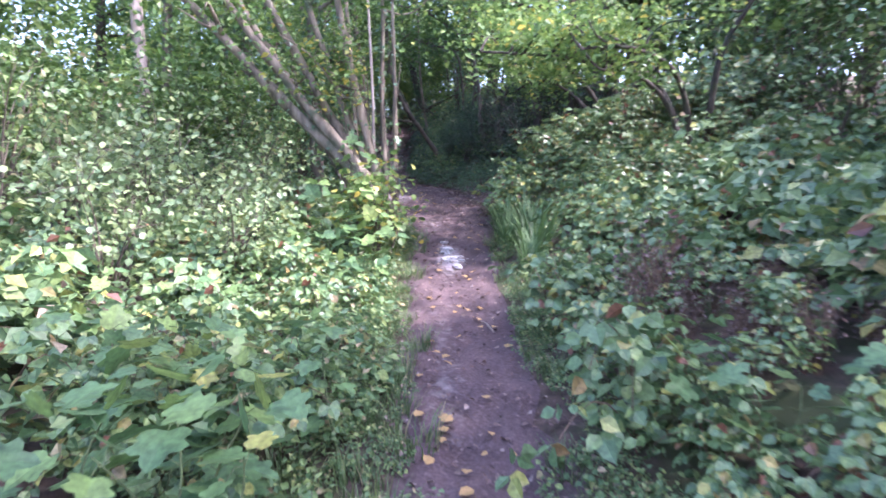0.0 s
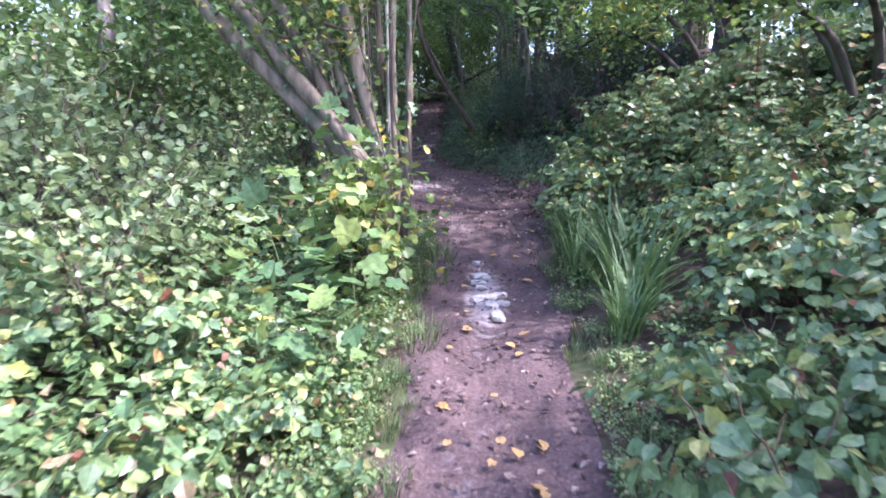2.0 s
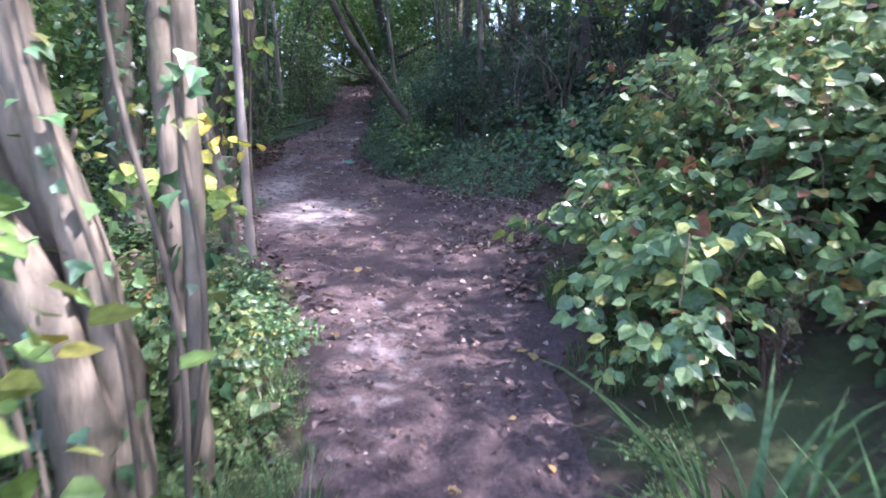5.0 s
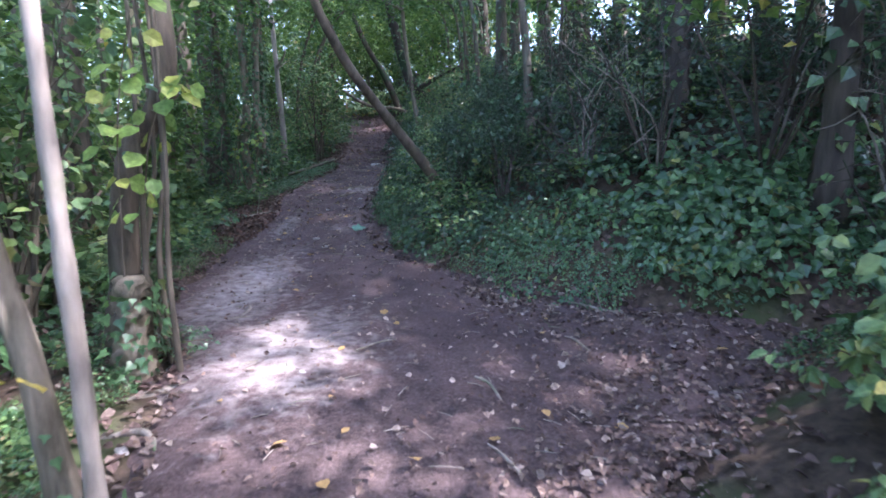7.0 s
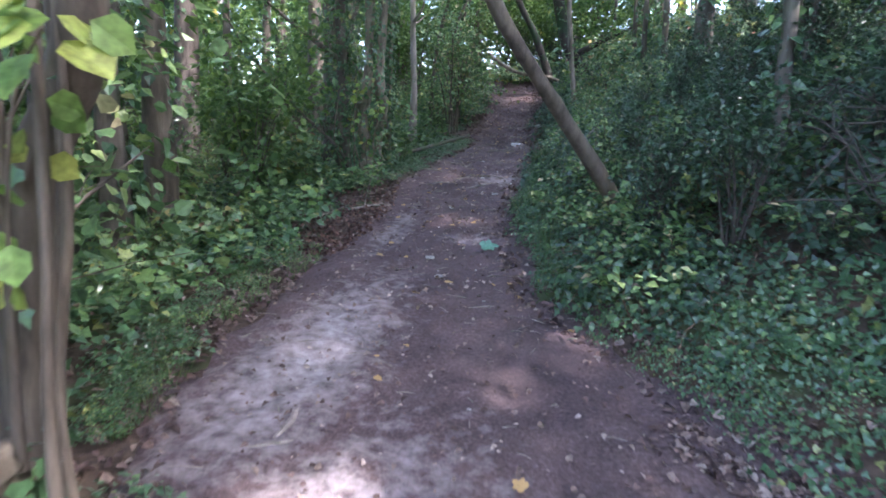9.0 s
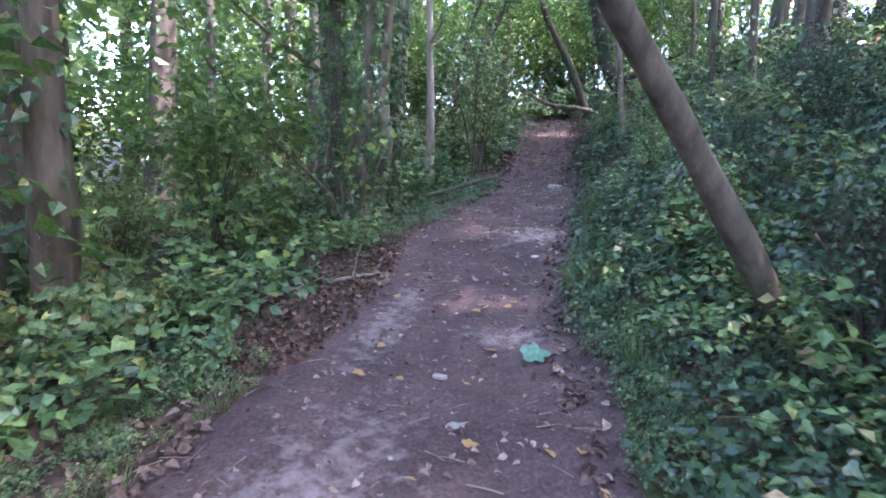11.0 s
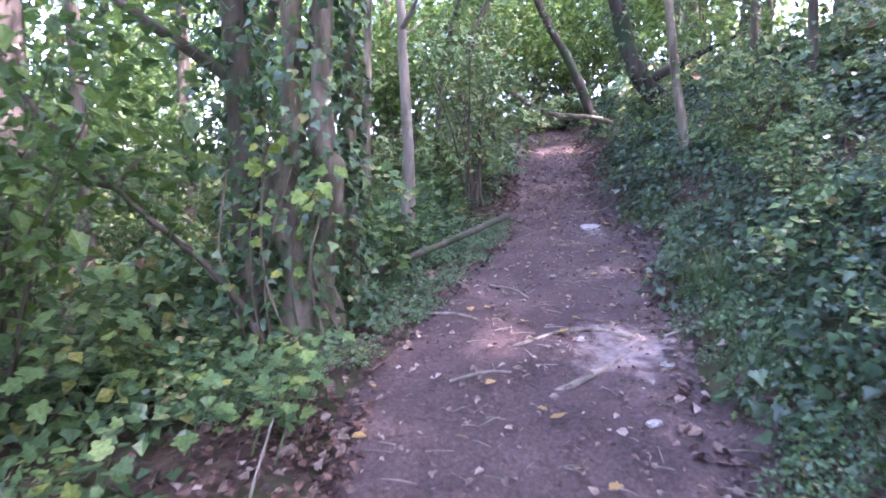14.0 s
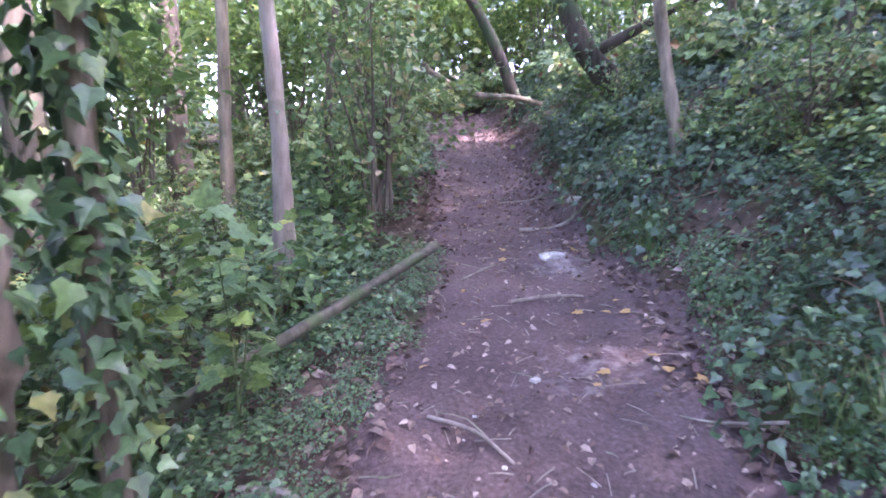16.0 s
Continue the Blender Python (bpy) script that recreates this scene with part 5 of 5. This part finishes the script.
# tall trees on the open side and on the bank; crowns close over the way; some are added out of view to block the sun
far_trees = [(-5.85, 12.0, .16, 9.5, M_PALEBARK, 0), (-7.5, 21.0, .21, 13, M_DARKBARK, 120), (-6.7, 21.2, .08, 9, M_BARK, 0), (-5.3, 16.6, .12, 10, M_BARK, 700), (-4.4, 16.2, .13, 10.5, M_BROWNBARK, 500), (-6.8, 15.0, .14, 11, M_BARK, 500), (-5.6, 22.8, .16, 11.5, M_BARK, 300),
             (-4.3, 20.5, .14, 11, M_BARK, 900), (-6.2, 26.5, .15, 11, M_DARKBARK, 200), (-7.6, 24.2, .12, 10, M_BARK, 100), (-9.5, 17.0, .16, 12, M_DARKBARK, 200), (-11, 22.5, .2, 12, M_DARKBARK, 150), (-9.8, 12.5, .15, 11, M_DARKBARK, 200), (-8.0, 9.8, .13, 10, M_BARK, 200), (-12, 8, .18, 11, M_BARK, 200),
             (-10, 4.5, .15, 10, M_BARK, 200), (-14.5, 14, .2, 12, M_DARKBARK, 100), (-15, 20, .2, 12, M_BARK, 0), (-13.5, 27, .2, 12, M_BARK, 0), (-9.6, 29, .18, 12, M_DARKBARK, 200), (-6.4, 31.5, .16, 12, M_BARK, 200), (-4.0, 33.5, .15, 12, M_BARK, 100), (-9, 36, .2, 12, M_BARK, 0), (-1.6, 38, .2, 12, M_DARKBARK, 200),
             (1.8, 28.5, .16, 11, M_DARKBARK, 200), (2.3, 25.2, .14, 10, M_BARK, 100), (3.4, 23.0, .16, 10.5, M_BARK, 200), (1.7, 34, .18, 12, M_BARK, 100), (4.0, 30, .2, 12, M_BARK, 0), (4.6, 20.5, .17, 11, M_BARK, 200), (3.3, 17.0, .14, 9, M_DARKBARK, 400), (5.8, 16.5, .18, 11, M_BARK, 100), (2.9, 12.9, .1, 7.5, M_DARKBARK, 200),
             (6.6, 25.5, .2, 12, M_BARK, 0), (7.4, 20.5, .2, 12, M_BARK, 0), (6.2, 12.2, .15, 9, M_BARK, 200), (8.2, 5.2, .14, 7.6, M_BARK, 400), (8.2, 2.0, .14, 7.6, M_BARK, 400), (9.5, -1.0, .15, 8, M_BARK, 300), (3.6, 20.2, .12, 7.5, M_BARK, 0), (3.3, 22.3, .12, 7.5, M_DARKBARK, 0), (3.0, 24.5, .12, 8, M_BARK, 0), (3.5, 18.2, .12, 7.5, M_BARK, 0), (4.6, 26.8, .15, 12, M_BARK, 0), (5.4, 18.4, .16, 13, M_BARK, 0), (4.9, 14.9, .16, 12.5, M_BARK, 0), (6.6, 22.4, .16, 13, M_BARK, 0), (7.6, 13.6, .16, 13, M_BARK, 0), (10.5, 10, .2, 9, M_BARK, 0), (11, 15, .2, 11, M_BARK, 0), (11, 5, .2, 8, M_BARK, 0),
             # several of these are added out of view so their crowns cast shade
             (5.6, -0.6, .16, 11, M_BARK, 0), (2.5, 14.7, .09, 10, M_DARKBARK, 0), (3.1, 16.4, .09, 10.5, M_DARKBARK, 0), (6.2, 5.0, .15, 14, M_BARK, 0), (7.2, 8.3, .16, 14.5, M_BARK, 0), (3.7, 14.0, .12, 11, M_BARK, 0), (4.4, 0.4, .1, 6.5, M_BARK, 0), (4.8, 1.7, .1, 6.5, M_BARK, 0), (4.2, -2.6, .16, 10, M_BARK, 0), (-3.9, 15.0, .1, 8, M_BARK, 300), (1.3, 19.6, .1, 8, M_BARK, 100), (-4.5, -6, .2, 10, M_BARK, 0), (3, -8, .2, 9, M_BARK, 0), (-9, -2, .2, 10, M_BARK, 0), (8, -8, .2, 9, M_BARK, 0), (10, 30, .2, 12, M_BARK, 0), (-18, 6, .2, 11, M_BARK, 0), (-20, 25, .2, 12, M_BARK, 0), (-16, 34, .2, 12, M_BARK, 0), (4, 40, .2, 12, M_BARK, 0), (-6, 43, .2, 12, M_BARK, 0), (-13, 42, .2, 12, M_BARK, 0)]
for k, (x, y, r, h, bark, ivy) in enumerate(far_trees):
    z0 = gz(x, y)
    lx, ly = rng.normal(0, 0.35, 2)
    near = -10 < x < 6 and y < 34
    ivy = max(ivy, 420) if near and 11 < y else ivy
    tree("woodland_tree" if not ivy else "ivied_tree", "tall woodland tree with bare trunk, some added unseen for shade" if not ivy else "tall woodland tree with ivy on its trunk",
         [([(x, y, z0 - 0.15), (x + lx * 0.3, y + ly * 0.3, z0 + h * 0.35), (x + lx, y + ly, z0 + h * 0.7), (x + lx * 1.4, y + ly, z0 + h)], r, r * 0.4)], bark,
         (0.8, 2.3, 3000 if near and y > 12 else 2400 if near else 1400), ivy, "trees of the wood", 9 if near else 7, M_CANOPY, 200 + k, leaf_size=0.155 if near else 0.26, low_limb=18 if h > 13.5 else 10 if near else 7, ivy_shape=DIAMOND_WIDE, ivy_size=0.1, ivy_fluff=0.24, ivy_span=(0.05, 0.9))
# boughs of hazels on the bank that reach over the path
for k, (bx, by, reach) in enumerate(((3.3, 7.6, [((2.8, 7.5, 2.4), (1.7, 7.2, 2.75), (0.3, 6.9, 2.8)), ((2.9, 7.1, 2.45), (2.2, 6.6, 2.75), (1.4, 6.3, 2.7)), ((3.0, 8.1, 2.6), (2.3, 8.2, 3.0), (0.8, 8.0, 2.95)), ((3.5, 7.4, 2.8), (3.7, 7.0, 3.5), (3.4, 6.5, 3.9))]),
                                     (3.0, 10.2, [((2.6, 9.8, 2.6), (1.6, 9.4, 3.3), (0.3, 9.0, 3.5)), ((2.6, 10.6, 2.6), (2.0, 11.6, 3.2), (1.6, 12.8, 3.1)), ((2.9, 10.0, 3.0), (2.2, 10.2, 3.9), (1.0, 10.0, 4.3))]))):
    tree("hazel_tree", "hazel with bright leafy boughs reaching over the path", [([at(bx + 0.1 * j, by + 0.12 * j, -0.1), *pts], 0.045, 0.014) for j, pts in enumerate(reach)],
         M_DARKBARK, (0.8, 0.75, 4200), 0, "hazels over the path", 9, M_HAZEL, 301 + k, flare=0.2, leaf_size=0.095, low_limb=13, clear=1.9)
# light trees whose leafy boughs close over the upper path
for k, (bx, by, tip) in enumerate(((1.2, 15.6, (-1.2, 16.6, 6.0)), (1.0, 20.6, (-1.4, 21.0, 6.3)), (0.9, 24.8, (-1.6, 25.4, 7.0)), (-3.6, 24.6, (-1.7, 24.2, 6.8)), (-3.9, 28.6, (-1.9, 28.8, 7.6)), (-4.0, 20.0, (-2.1, 20.6, 6.2)), (0.7, 29.6, (-1.0, 30.2, 8.0)), (1.6, 26.6, (-0.6, 27.0, 7.2)), (-4.3, 30.8, (-2.4, 31.0, 8.0)), (1.4, 32.4, (-0.8, 32.6, 8.4)), (-3.6, 26.4, (-1.6, 27.4, 7.0)), (0.9, 22.8, (-0.9, 23.4, 6.6)), (-3.2, 13.6, (-1.6, 14.0, 5.6)))):
    z0 = gz(bx, by)
    tree("hazel_tree", "slim hazel whose green boughs close over the path", [([(bx, by, z0 - 0.1), (bx * 0.9 + tip[0] * 0.1, by, z0 + 2.2), (bx * 0.5 + tip[0] * 0.5, (by + tip[1]) / 2, tip[2] - 0.5), tip], 0.05, 0.02)],
         M_BARK, (0.8, 1.3, 1000), 160, "hazels closing over the path", 7, M_CANOPY, 320 + k, flare=0.2, leaf_size=0.12, low_limb=12, clear=2.7, ivy_shape=DIAMOND_WIDE, ivy_size=0.09, ivy_fluff=0.15)


# ---- lying things ----
def lying(name, label, pts, r0, r1, mat, seed, category="branch", twigs=0):
    rng_ = np.random.default_rng(seed)
    p = np.array(pts, float)
    thing = new(name)
    thing.location = p[0]
    line = smooth_line(p - p[0], 16)
    part("stem", tube(line[::2], r0, r1, 8, 18, 0.07, rng_), mat, thing, smooth=True)
    for k in range(twigs):
        q = line[rng_.integers(4, 15)]
        e = q + rng_.standard_normal(3) * (0.22, 0.22, 0.12) + (0, 0, 0.12)
        part("twig", tube([q, (q + e) / 2 + rng_.standard_normal(3) * 0.03, e], r1 * 0.7, r1 * 0.3, 5, 5), mat, thing)
    return tagged(thing, label, category)


lying("fallen_log", "long mossy fallen branch lying among ivy", [at(-3.5, 19.85, 0.08), at(-3.08, 20.6, 0.16), at(-2.76, 21.25, 0.17), at(-2.42, 21.9, 0.18), at(-2.18, 22.4, 0.2)], 0.032, 0.036, M_MOSSWOOD, 401, "log", 1)
lying("leaning_pole", "dead grey pole leaning on the ivy bank", [at(-0.66, 17.78, -0.05), (-0.48, 17.92, 1.86), (-0.2, 18.1, 2.18), (0.1, 18.32, 2.52)], 0.032, 0.022, M_DEADWOOD, 402, "branch")
for k, (x, y, a, L, r) in enumerate(((-2.6, 19.7, -.6, .45, .018), (-2.3, 19.5, -.3, .4, .012), (-2.55, 17.4, .7, .5, .018), (-3.0, 17.1, 1.1, .7, .014), (-2.0, 20.1, -.8, .5, .01), (-1.5, 21.6, .2, .5, .012), (-1.2, 23.3, .1, .7, .02), (-0.35, 12.3, .5, .3, .008), (0.3, 11.6, -1.2, .35, .01),
                                     (0.9, 12.2, 1.9, .3, .008), (1.2, 12.9, 2.4, .5, .012), (0.3, 11.0, 2.0, .28, .008), (-2.0, 18.7, .4, .35, .01), (-2.4, 21.2, 1.9, .4, .008), (-1.0, 20.2, 2.7, .4, .008), (-1.9, 22.2, .9, .5, .008), (0.33, 4.3, 1.9, .25, .008), (-1.4, 24.2, .1, .6, .012))):
    dx, dy = math.cos(a) * L / 2, math.sin(a) * L / 2
    lying("fallen_stick", "dry grey fallen stick on the earth", [at(x - dx, y - dy, 0.03), at(x + dx * .1, y - dy * .1 + .03, 0.045), at(x + dx, y + dy, 0.03)], r, r * 0.6, M_DEADWOOD, 420 + k, "stick", 1 if L > 0.45 else 0)
for k, pts in enumerate((((-1.75, 11.6), (-1.45, 11.75), (-1.1, 12.1), (-0.9, 12.15)), ((-1.7, 11.2), (-1.4, 11.3), (-1.25, 11.15), (-1.1, 10.9)), ((-1.8, 12.8), (-1.5, 12.95), (-1.2, 13.2)), ((-1.9, 12.5), (-1.6, 12.45), (-1.35, 12.55)), ((-1.6, 13.5), (-1.45, 13.2), (-1.5, 12.9)),
                         ((-1.9, 19.2), (-1.5, 19.45), (-1.1, 19.35), (-0.8, 19.5)), ((-1.7, 18.6), (-1.4, 18.9), (-1.2, 19.3)))):
    lying("tree_root", "pale bare root crossing the trodden earth", [at(x, y, 0.012 if 0 < j < len(pts) - 1 else -0.03) for j, (x, y) in enumerate(pts)], 0.022, 0.012, M_DEADWOOD, 450 + k, "root")
# bare twiggy thicket on the bank
for k, (x, y, s) in enumerate(((2.0, 13.9, 1.0), (2.7, 13.4, 1.2), (1.5, 14.4, 0.8), (3.2, 12.6, 1.0))):
    rt = np.random.default_rng(500 + k)
    thing = new("bare_shrub")
    thing.location = at(x, y, -0.05)
    for b in range(12):
        a = rt.uniform(0, 6.283)
        e = np.array([math.cos(a) * rt.uniform(0.4, 1.1), math.sin(a) * rt.uniform(0.4, 1.0), rt.uniform(0.7, 2.0)]) * s
        m_ = e * (0.35, 0.35, 0.6) + rt.standard_normal(3) * 0.1
        ln = smooth_line([(0, 0, 0), m_, e], 10)
        pieces = [tube(ln[::2], 0.012 * s, 0.004, 5, 8, 0.06, rt)]
        for w in range(6):
            q = ln[rt.integers(3, 10)]
            f = q + rt.standard_normal(3) * 0.28 * s
            pieces.append(tube([q, (q + f) / 2 + rt.standard_normal(3) * 0.05, f], 0.006, 0.002, 4, 4))
        part("branch", join(pieces), M_DEADWOOD if b % 6 == 0 else M_DARKBARK, thing)
    tagged(thing, "tangled leafless dark shrub on the ivy bank", "shrub", "bare shrubs on the bank")


# ---- stones and leaves on the ground ----
def stone_mesh(seed, flat=0.34):
    rs = np.random.default_rng(seed)
    bm = bmesh.new()
    bmesh.ops.create_icosphere(bm, subdivisions=2, radius=1)
    ax = rs.standard_normal((5, 3))
    for v in bm.verts:
        c = np.array(v.co)
        k = 1 + 0.24 * sum(math.sin(2.7 * float(c @ a_) + j) for j, a_ in enumerate(ax)) / 2
        v.co = Vector(np.clip(c * k * 1.25, -0.86, 0.86) * (1, 0.8, flat))
    me = bpy.data.meshes.new("chalk_stone")
    bm.to_mesh(me)
    bm.free()
    me.materials.append(M_CHALK)
    me.polygons.foreach_set("use_smooth", np.full(len(me.polygons), False))
    return me


stones = [stone_mesh(s) for s in (601, 602, 603)]
spots_ = [(-1.0, 23.57, .11), (-1.35, 22.6, .11), (0.05, 7.56, .05), (0.08, 7.17, .065), (0.06, 7.02, .05), (0.13, 7.1, .035), (0.08, 6.9, .04), (0.09, 6.6, .075), (0.19, 6.7, .06), (0.14, 6.46, .08), (0.18, 6.3, .065), (0.23, 6.53, .045), (0.05, 7.36, .03), (0.11, 6.76, .035), (-1.45, 15.9, .04), (-1.25, 15.4, .04), (-1.5, 19.3, .04), (-1.05, 19.0, .05), (-1.4, 11.15, .045), (-0.75, 11.9, .03), (-2.0, 11.4, .04), (-1.6, 17.6, .035), (-1.2, 18.4, .04), (-1.7, 20.6, .03)]
rs = np.random.default_rng(9)
for k in range(34):
    y = rs.uniform(1.5, 25)
    x = rs.uniform(path_left(y) + 0.05, min(path_right(y), 1.4) - 0.05)
    spots_.append((x, y, rs.uniform(0.006, 0.017)))
for k, (x, y, s) in enumerate(spots_):
    s *= 1.3 if 6 < y < 7.8 and s > 0.03 else 1
    ob = new("chalk_stone", stones[k % 3])
    ob.matrix_basis = pose(x, y, path_z(x, y) - s * 0.08, 0, 0, rs.uniform(0, 360)) @ Matrix.Diagonal((s * rs.uniform(0.8, 1.2), s * rs.uniform(0.6, 1.0), s, 1))
    tagged(ob, "small whitish chalk stone half sunk in the path" if s < 0.05 else "pale chalk lump half sunk in the path", "stone", "chalk stones on the path")


def flat_leaves(rng_, xs, ys, size, shape, curl=0.35):
    n = len(xs)
    a = rng_.uniform(0, 6.283, n)
    pos = np.stack([xs, ys, ground_z(xs, ys) + 0.028 + rng_.uniform(0, 0.015, n)], -1)
    way = np.stack([np.cos(a), np.sin(a), rng_.normal(0, 0.12, n)], -1)
    up = rng_.standard_normal((n, 3)) * curl + (0, 0, 1.0)
    return blades(shape, pos, way, up, size)


rl = np.random.default_rng(15)
ly_ = rl.uniform(-2, 34, 7000)
lx_ = path_left(ly_) - 0.2 + (np.minimum(path_right(ly_), 3) - path_left(ly_) + 0.5) * rl.uniform(0, 1, 7000)
new("leaf_litter", tri_mesh("leaf_litter", *flat_leaves(rl, lx_, ly_, rl.uniform(0.016, 0.046, 7000), LITTER), M_LITTER))
tagged(bpy.data.objects["leaf_litter"], "scattered brown dead leaves lying on the path", "leaves", kind="stuff")
ly_ = rl.uniform(8.5, 28, 1500)
lx_ = path_left(ly_) + (np.minimum(path_right(ly_), 1.2) - path_left(ly_)) * rl.uniform(0, 1, 1500)
tagged(new("pale_litter", tri_mesh("pale_litter", *flat_leaves(rl, lx_, ly_, rl.uniform(0.018, 0.05, 1500), LITTER, 0.6), M_TAN)), "small pale tan dead leaves strewn over the path", "leaves", kind="stuff")
ly_ = rl.uniform(10.6, 13.6, 2000)
lx_ = 0.1 + np.minimum(path_right(ly_), 2.6) * rl.beta(2.2, 1.2, 2000)
new("bay_litter", tri_mesh("bay_litter", *flat_leaves(rl, lx_, ly_, rl.uniform(0.026, 0.048, 2000), LITTER, 0.6), M_LITTER))
tagged(bpy.data.objects["bay_litter"], "brown and tan dead leaves gathered below the ivy bank", "leaves", kind="stuff")
ly_ = rl.uniform(10.8, 13.6, 500)
lx_ = 0.2 + np.minimum(path_right(ly_), 2.6) * rl.beta(2.6, 1.3, 500)
tagged(new("tan_litter", tri_mesh("tan_litter", *flat_leaves(rl, lx_, ly_, rl.uniform(0.03, 0.06, 500), LITTER, 0.6), M_TAN)), "tan dead leaves strewn below the ivy bank", "leaves", kind="stuff")
ly_ = rl.uniform(9.5, 30, 9000)
lx_ = np.where(rl.uniform(size=9000) < 0.6, path_left(ly_) - rl.exponential(0.7, 9000), path_right(ly_) + rl.exponential(0.35, 9000) - 0.15)
new("bank_litter", tri_mesh("bank_litter", *flat_leaves(rl, lx_, ly_, rl.uniform(0.03, 0.075, 9000), LITTER, 0.5), M_LITTER))
tagged(bpy.data.objects["bank_litter"], "thick brown dead leaves along the foot of the banks", "leaves", kind="stuff")

M_RUSSET = leaf_material("russet_dead_leaf", [(0.0, (0.05, 0.026, 0.02)), (0.5, (0.105, 0.056, 0.04)), (0.9, (0.19, 0.115, 0.08))], 0.7, 0.1, 0.3)
ly_ = np.concatenate([rl.uniform(22.5, 32, 4200), rl.uniform(15.6, 18.4, 1500)])
lx_ = np.where(ly_ > 20, path_right(ly_) + 0.35 - np.abs(rl.normal(0, 0.75, 5700)), path_left(ly_) + 0.05 - np.abs(rl.normal(0, 0.4, 5700)))
tagged(new("russet_litter", tri_mesh("russet_litter", *flat_leaves(rl, lx_, ly_, np.where(ly_ > 20, 0.6, 1.0) * rl.uniform(0.026, 0.055, 5700), LITTER, 0.5), M_RUSSET)), "russet dead leaves drifted along the path edges", "leaves", kind="stuff")

# single fallen leaves that stand out
protos = []
for k, shape in enumerate((MAPLE, ROUND, OVATE, MAPLE, ROUND)):
    rk = np.random.default_rng(700 + k)
    v, t = blades(shape, np.zeros((1, 3)), np.array([[1.0, 0, 0.05]]), np.array([[0.1, 0.15, 1.0]]), np.array([1.0]))
    protos.append(tri_mesh("fallen_leaf", v, t, M_FALLEN))
for k in range(150):
    y = rl.uniform(1.5, 25)
    x = rl.uniform(path_left(y), min(path_right(y), 1.8))
    s = rl.uniform(0.035, 0.075)
    ob = new("fallen_leaf", protos[k % 5])
    ob.matrix_basis = pose(x, y, path_z(x, y) + 0.018, rl.uniform(-14, 14), rl.uniform(-14, 14), rl.uniform(0, 360)) @ Matrix.Scale(s, 4)
    tagged(ob, "yellow or tan fallen leaf lying on the path", "leaf", "fallen leaves on the path")
big = new("green_leaf", tri_mesh("green_leaf", *blades(MAPLE, np.zeros((1, 3)), np.array([[1.0, 0, 0.1]]), np.array([[-0.1, -0.35, 1.0]]), np.array([0.17])), M_GREENLEAF))
big.matrix_basis = pose(-1.03, 16.24, path_z(-1.0, 16.3) + 0.03, 0, 0, 20)
tagged(big, "large fresh green fallen leaf on the path", "leaf")

# broken twigs and chips strewn over the way
rt = np.random.default_rng(33)
chips = []
for k in range(520):
    y = rt.uniform(16.5, 25) if k % 3 else rt.uniform(10.5, 16.5)
    x = rt.uniform(path_left(y) - 0.1, min(path_right(y), 1.6) + 0.1)
    a, L = rt.uniform(0, 6.283), rt.uniform(0.04, 0.16)
    p = np.array([x, y, gz(x, y) + 0.024])
    d = np.array([math.cos(a) * L, math.sin(a) * L, rt.uniform(0, 0.012)])
    chips.append(tube([p, p + d * 0.5 + (0, 0, 0.004), p + d], rt.uniform(0.002, 0.005), 0.0018, 4, 3))
tagged(new("twig_litter", tri_mesh("twig_litter", *join(chips), M_DEADWOOD)), "small broken twigs strewn over the earth path", "twigs", kind="stuff")


# ---- the wood beyond ----
def far_woods(seed, x0, y0, x1, y1, z0, z1, n, label, mat=M_CANOPY, size=0.36):
    """Leaves of the wood further off, in loose clumps along a strip."""
    rf = np.random.default_rng(seed)
    m = n // 40
    u = rf.uniform(0, 1, m)
    mid = np.stack([x0 + (x1 - x0) * u + rf.normal(0, 1.5, m), y0 + (y1 - y0) * u + rf.normal(0, 1.5, m), rf.uniform(0, 1, m)], -1)
    mid[:, 2] = ground_z(mid[:, 0], mid[:, 1]) + z0 + (z1 - z0) * mid[:, 2]
    pos = mid[rf.integers(0, m, n)] + rf.standard_normal((n, 3)) * (0.8, 0.8, 0.45)
    pos[:, 2] = np.maximum(pos[:, 2], ground_z(pos[:, 0], pos[:, 1]) + 0.1)
    out = unit(rf.standard_normal((n, 3)) * (1, 1, 0.3))
    ob = new("distant_foliage", tri_mesh("distant_foliage", *leaf_mass(rf, DIAMOND, pos, out, size, 0.3, 0.25, 0.8), mat))
    return tagged(ob, label, "foliage", kind="stuff")


far_woods(801, -16, 42, 12, 40, 0, 10, 9000, "green foliage of the wood at the head of the path")
far_woods(802, -20, 4, -17, 42, 0, 11, 7000, "green foliage of the wood down the slope")
far_woods(803, 13, -4, 12, 38, 1, 11, 5500, "green foliage of the wood above the bank")
# these three take the paler hazel leaf, its colour standing in for sunlit haze
far_woods(804, -7, 34.5, 3, 35, 0, 5, 6000, "light leafy growth where the path turns away", M_HAZEL, 0.2)
far_woods(805, -12.5, 12, -11, 36, 0.5, 9, 16000, "light green foliage among the trees down the slope", M_HAZEL, 0.26)
far_woods(806, -8, 37.5, 4, 37.5, 0.5, 9, 14000, "light green foliage closing the view up the path", M_HAZEL, 0.26)
far_woods(807, 8.5, 10, 8, 34, 1, 9, 5000, "green foliage among the trees above the bank")
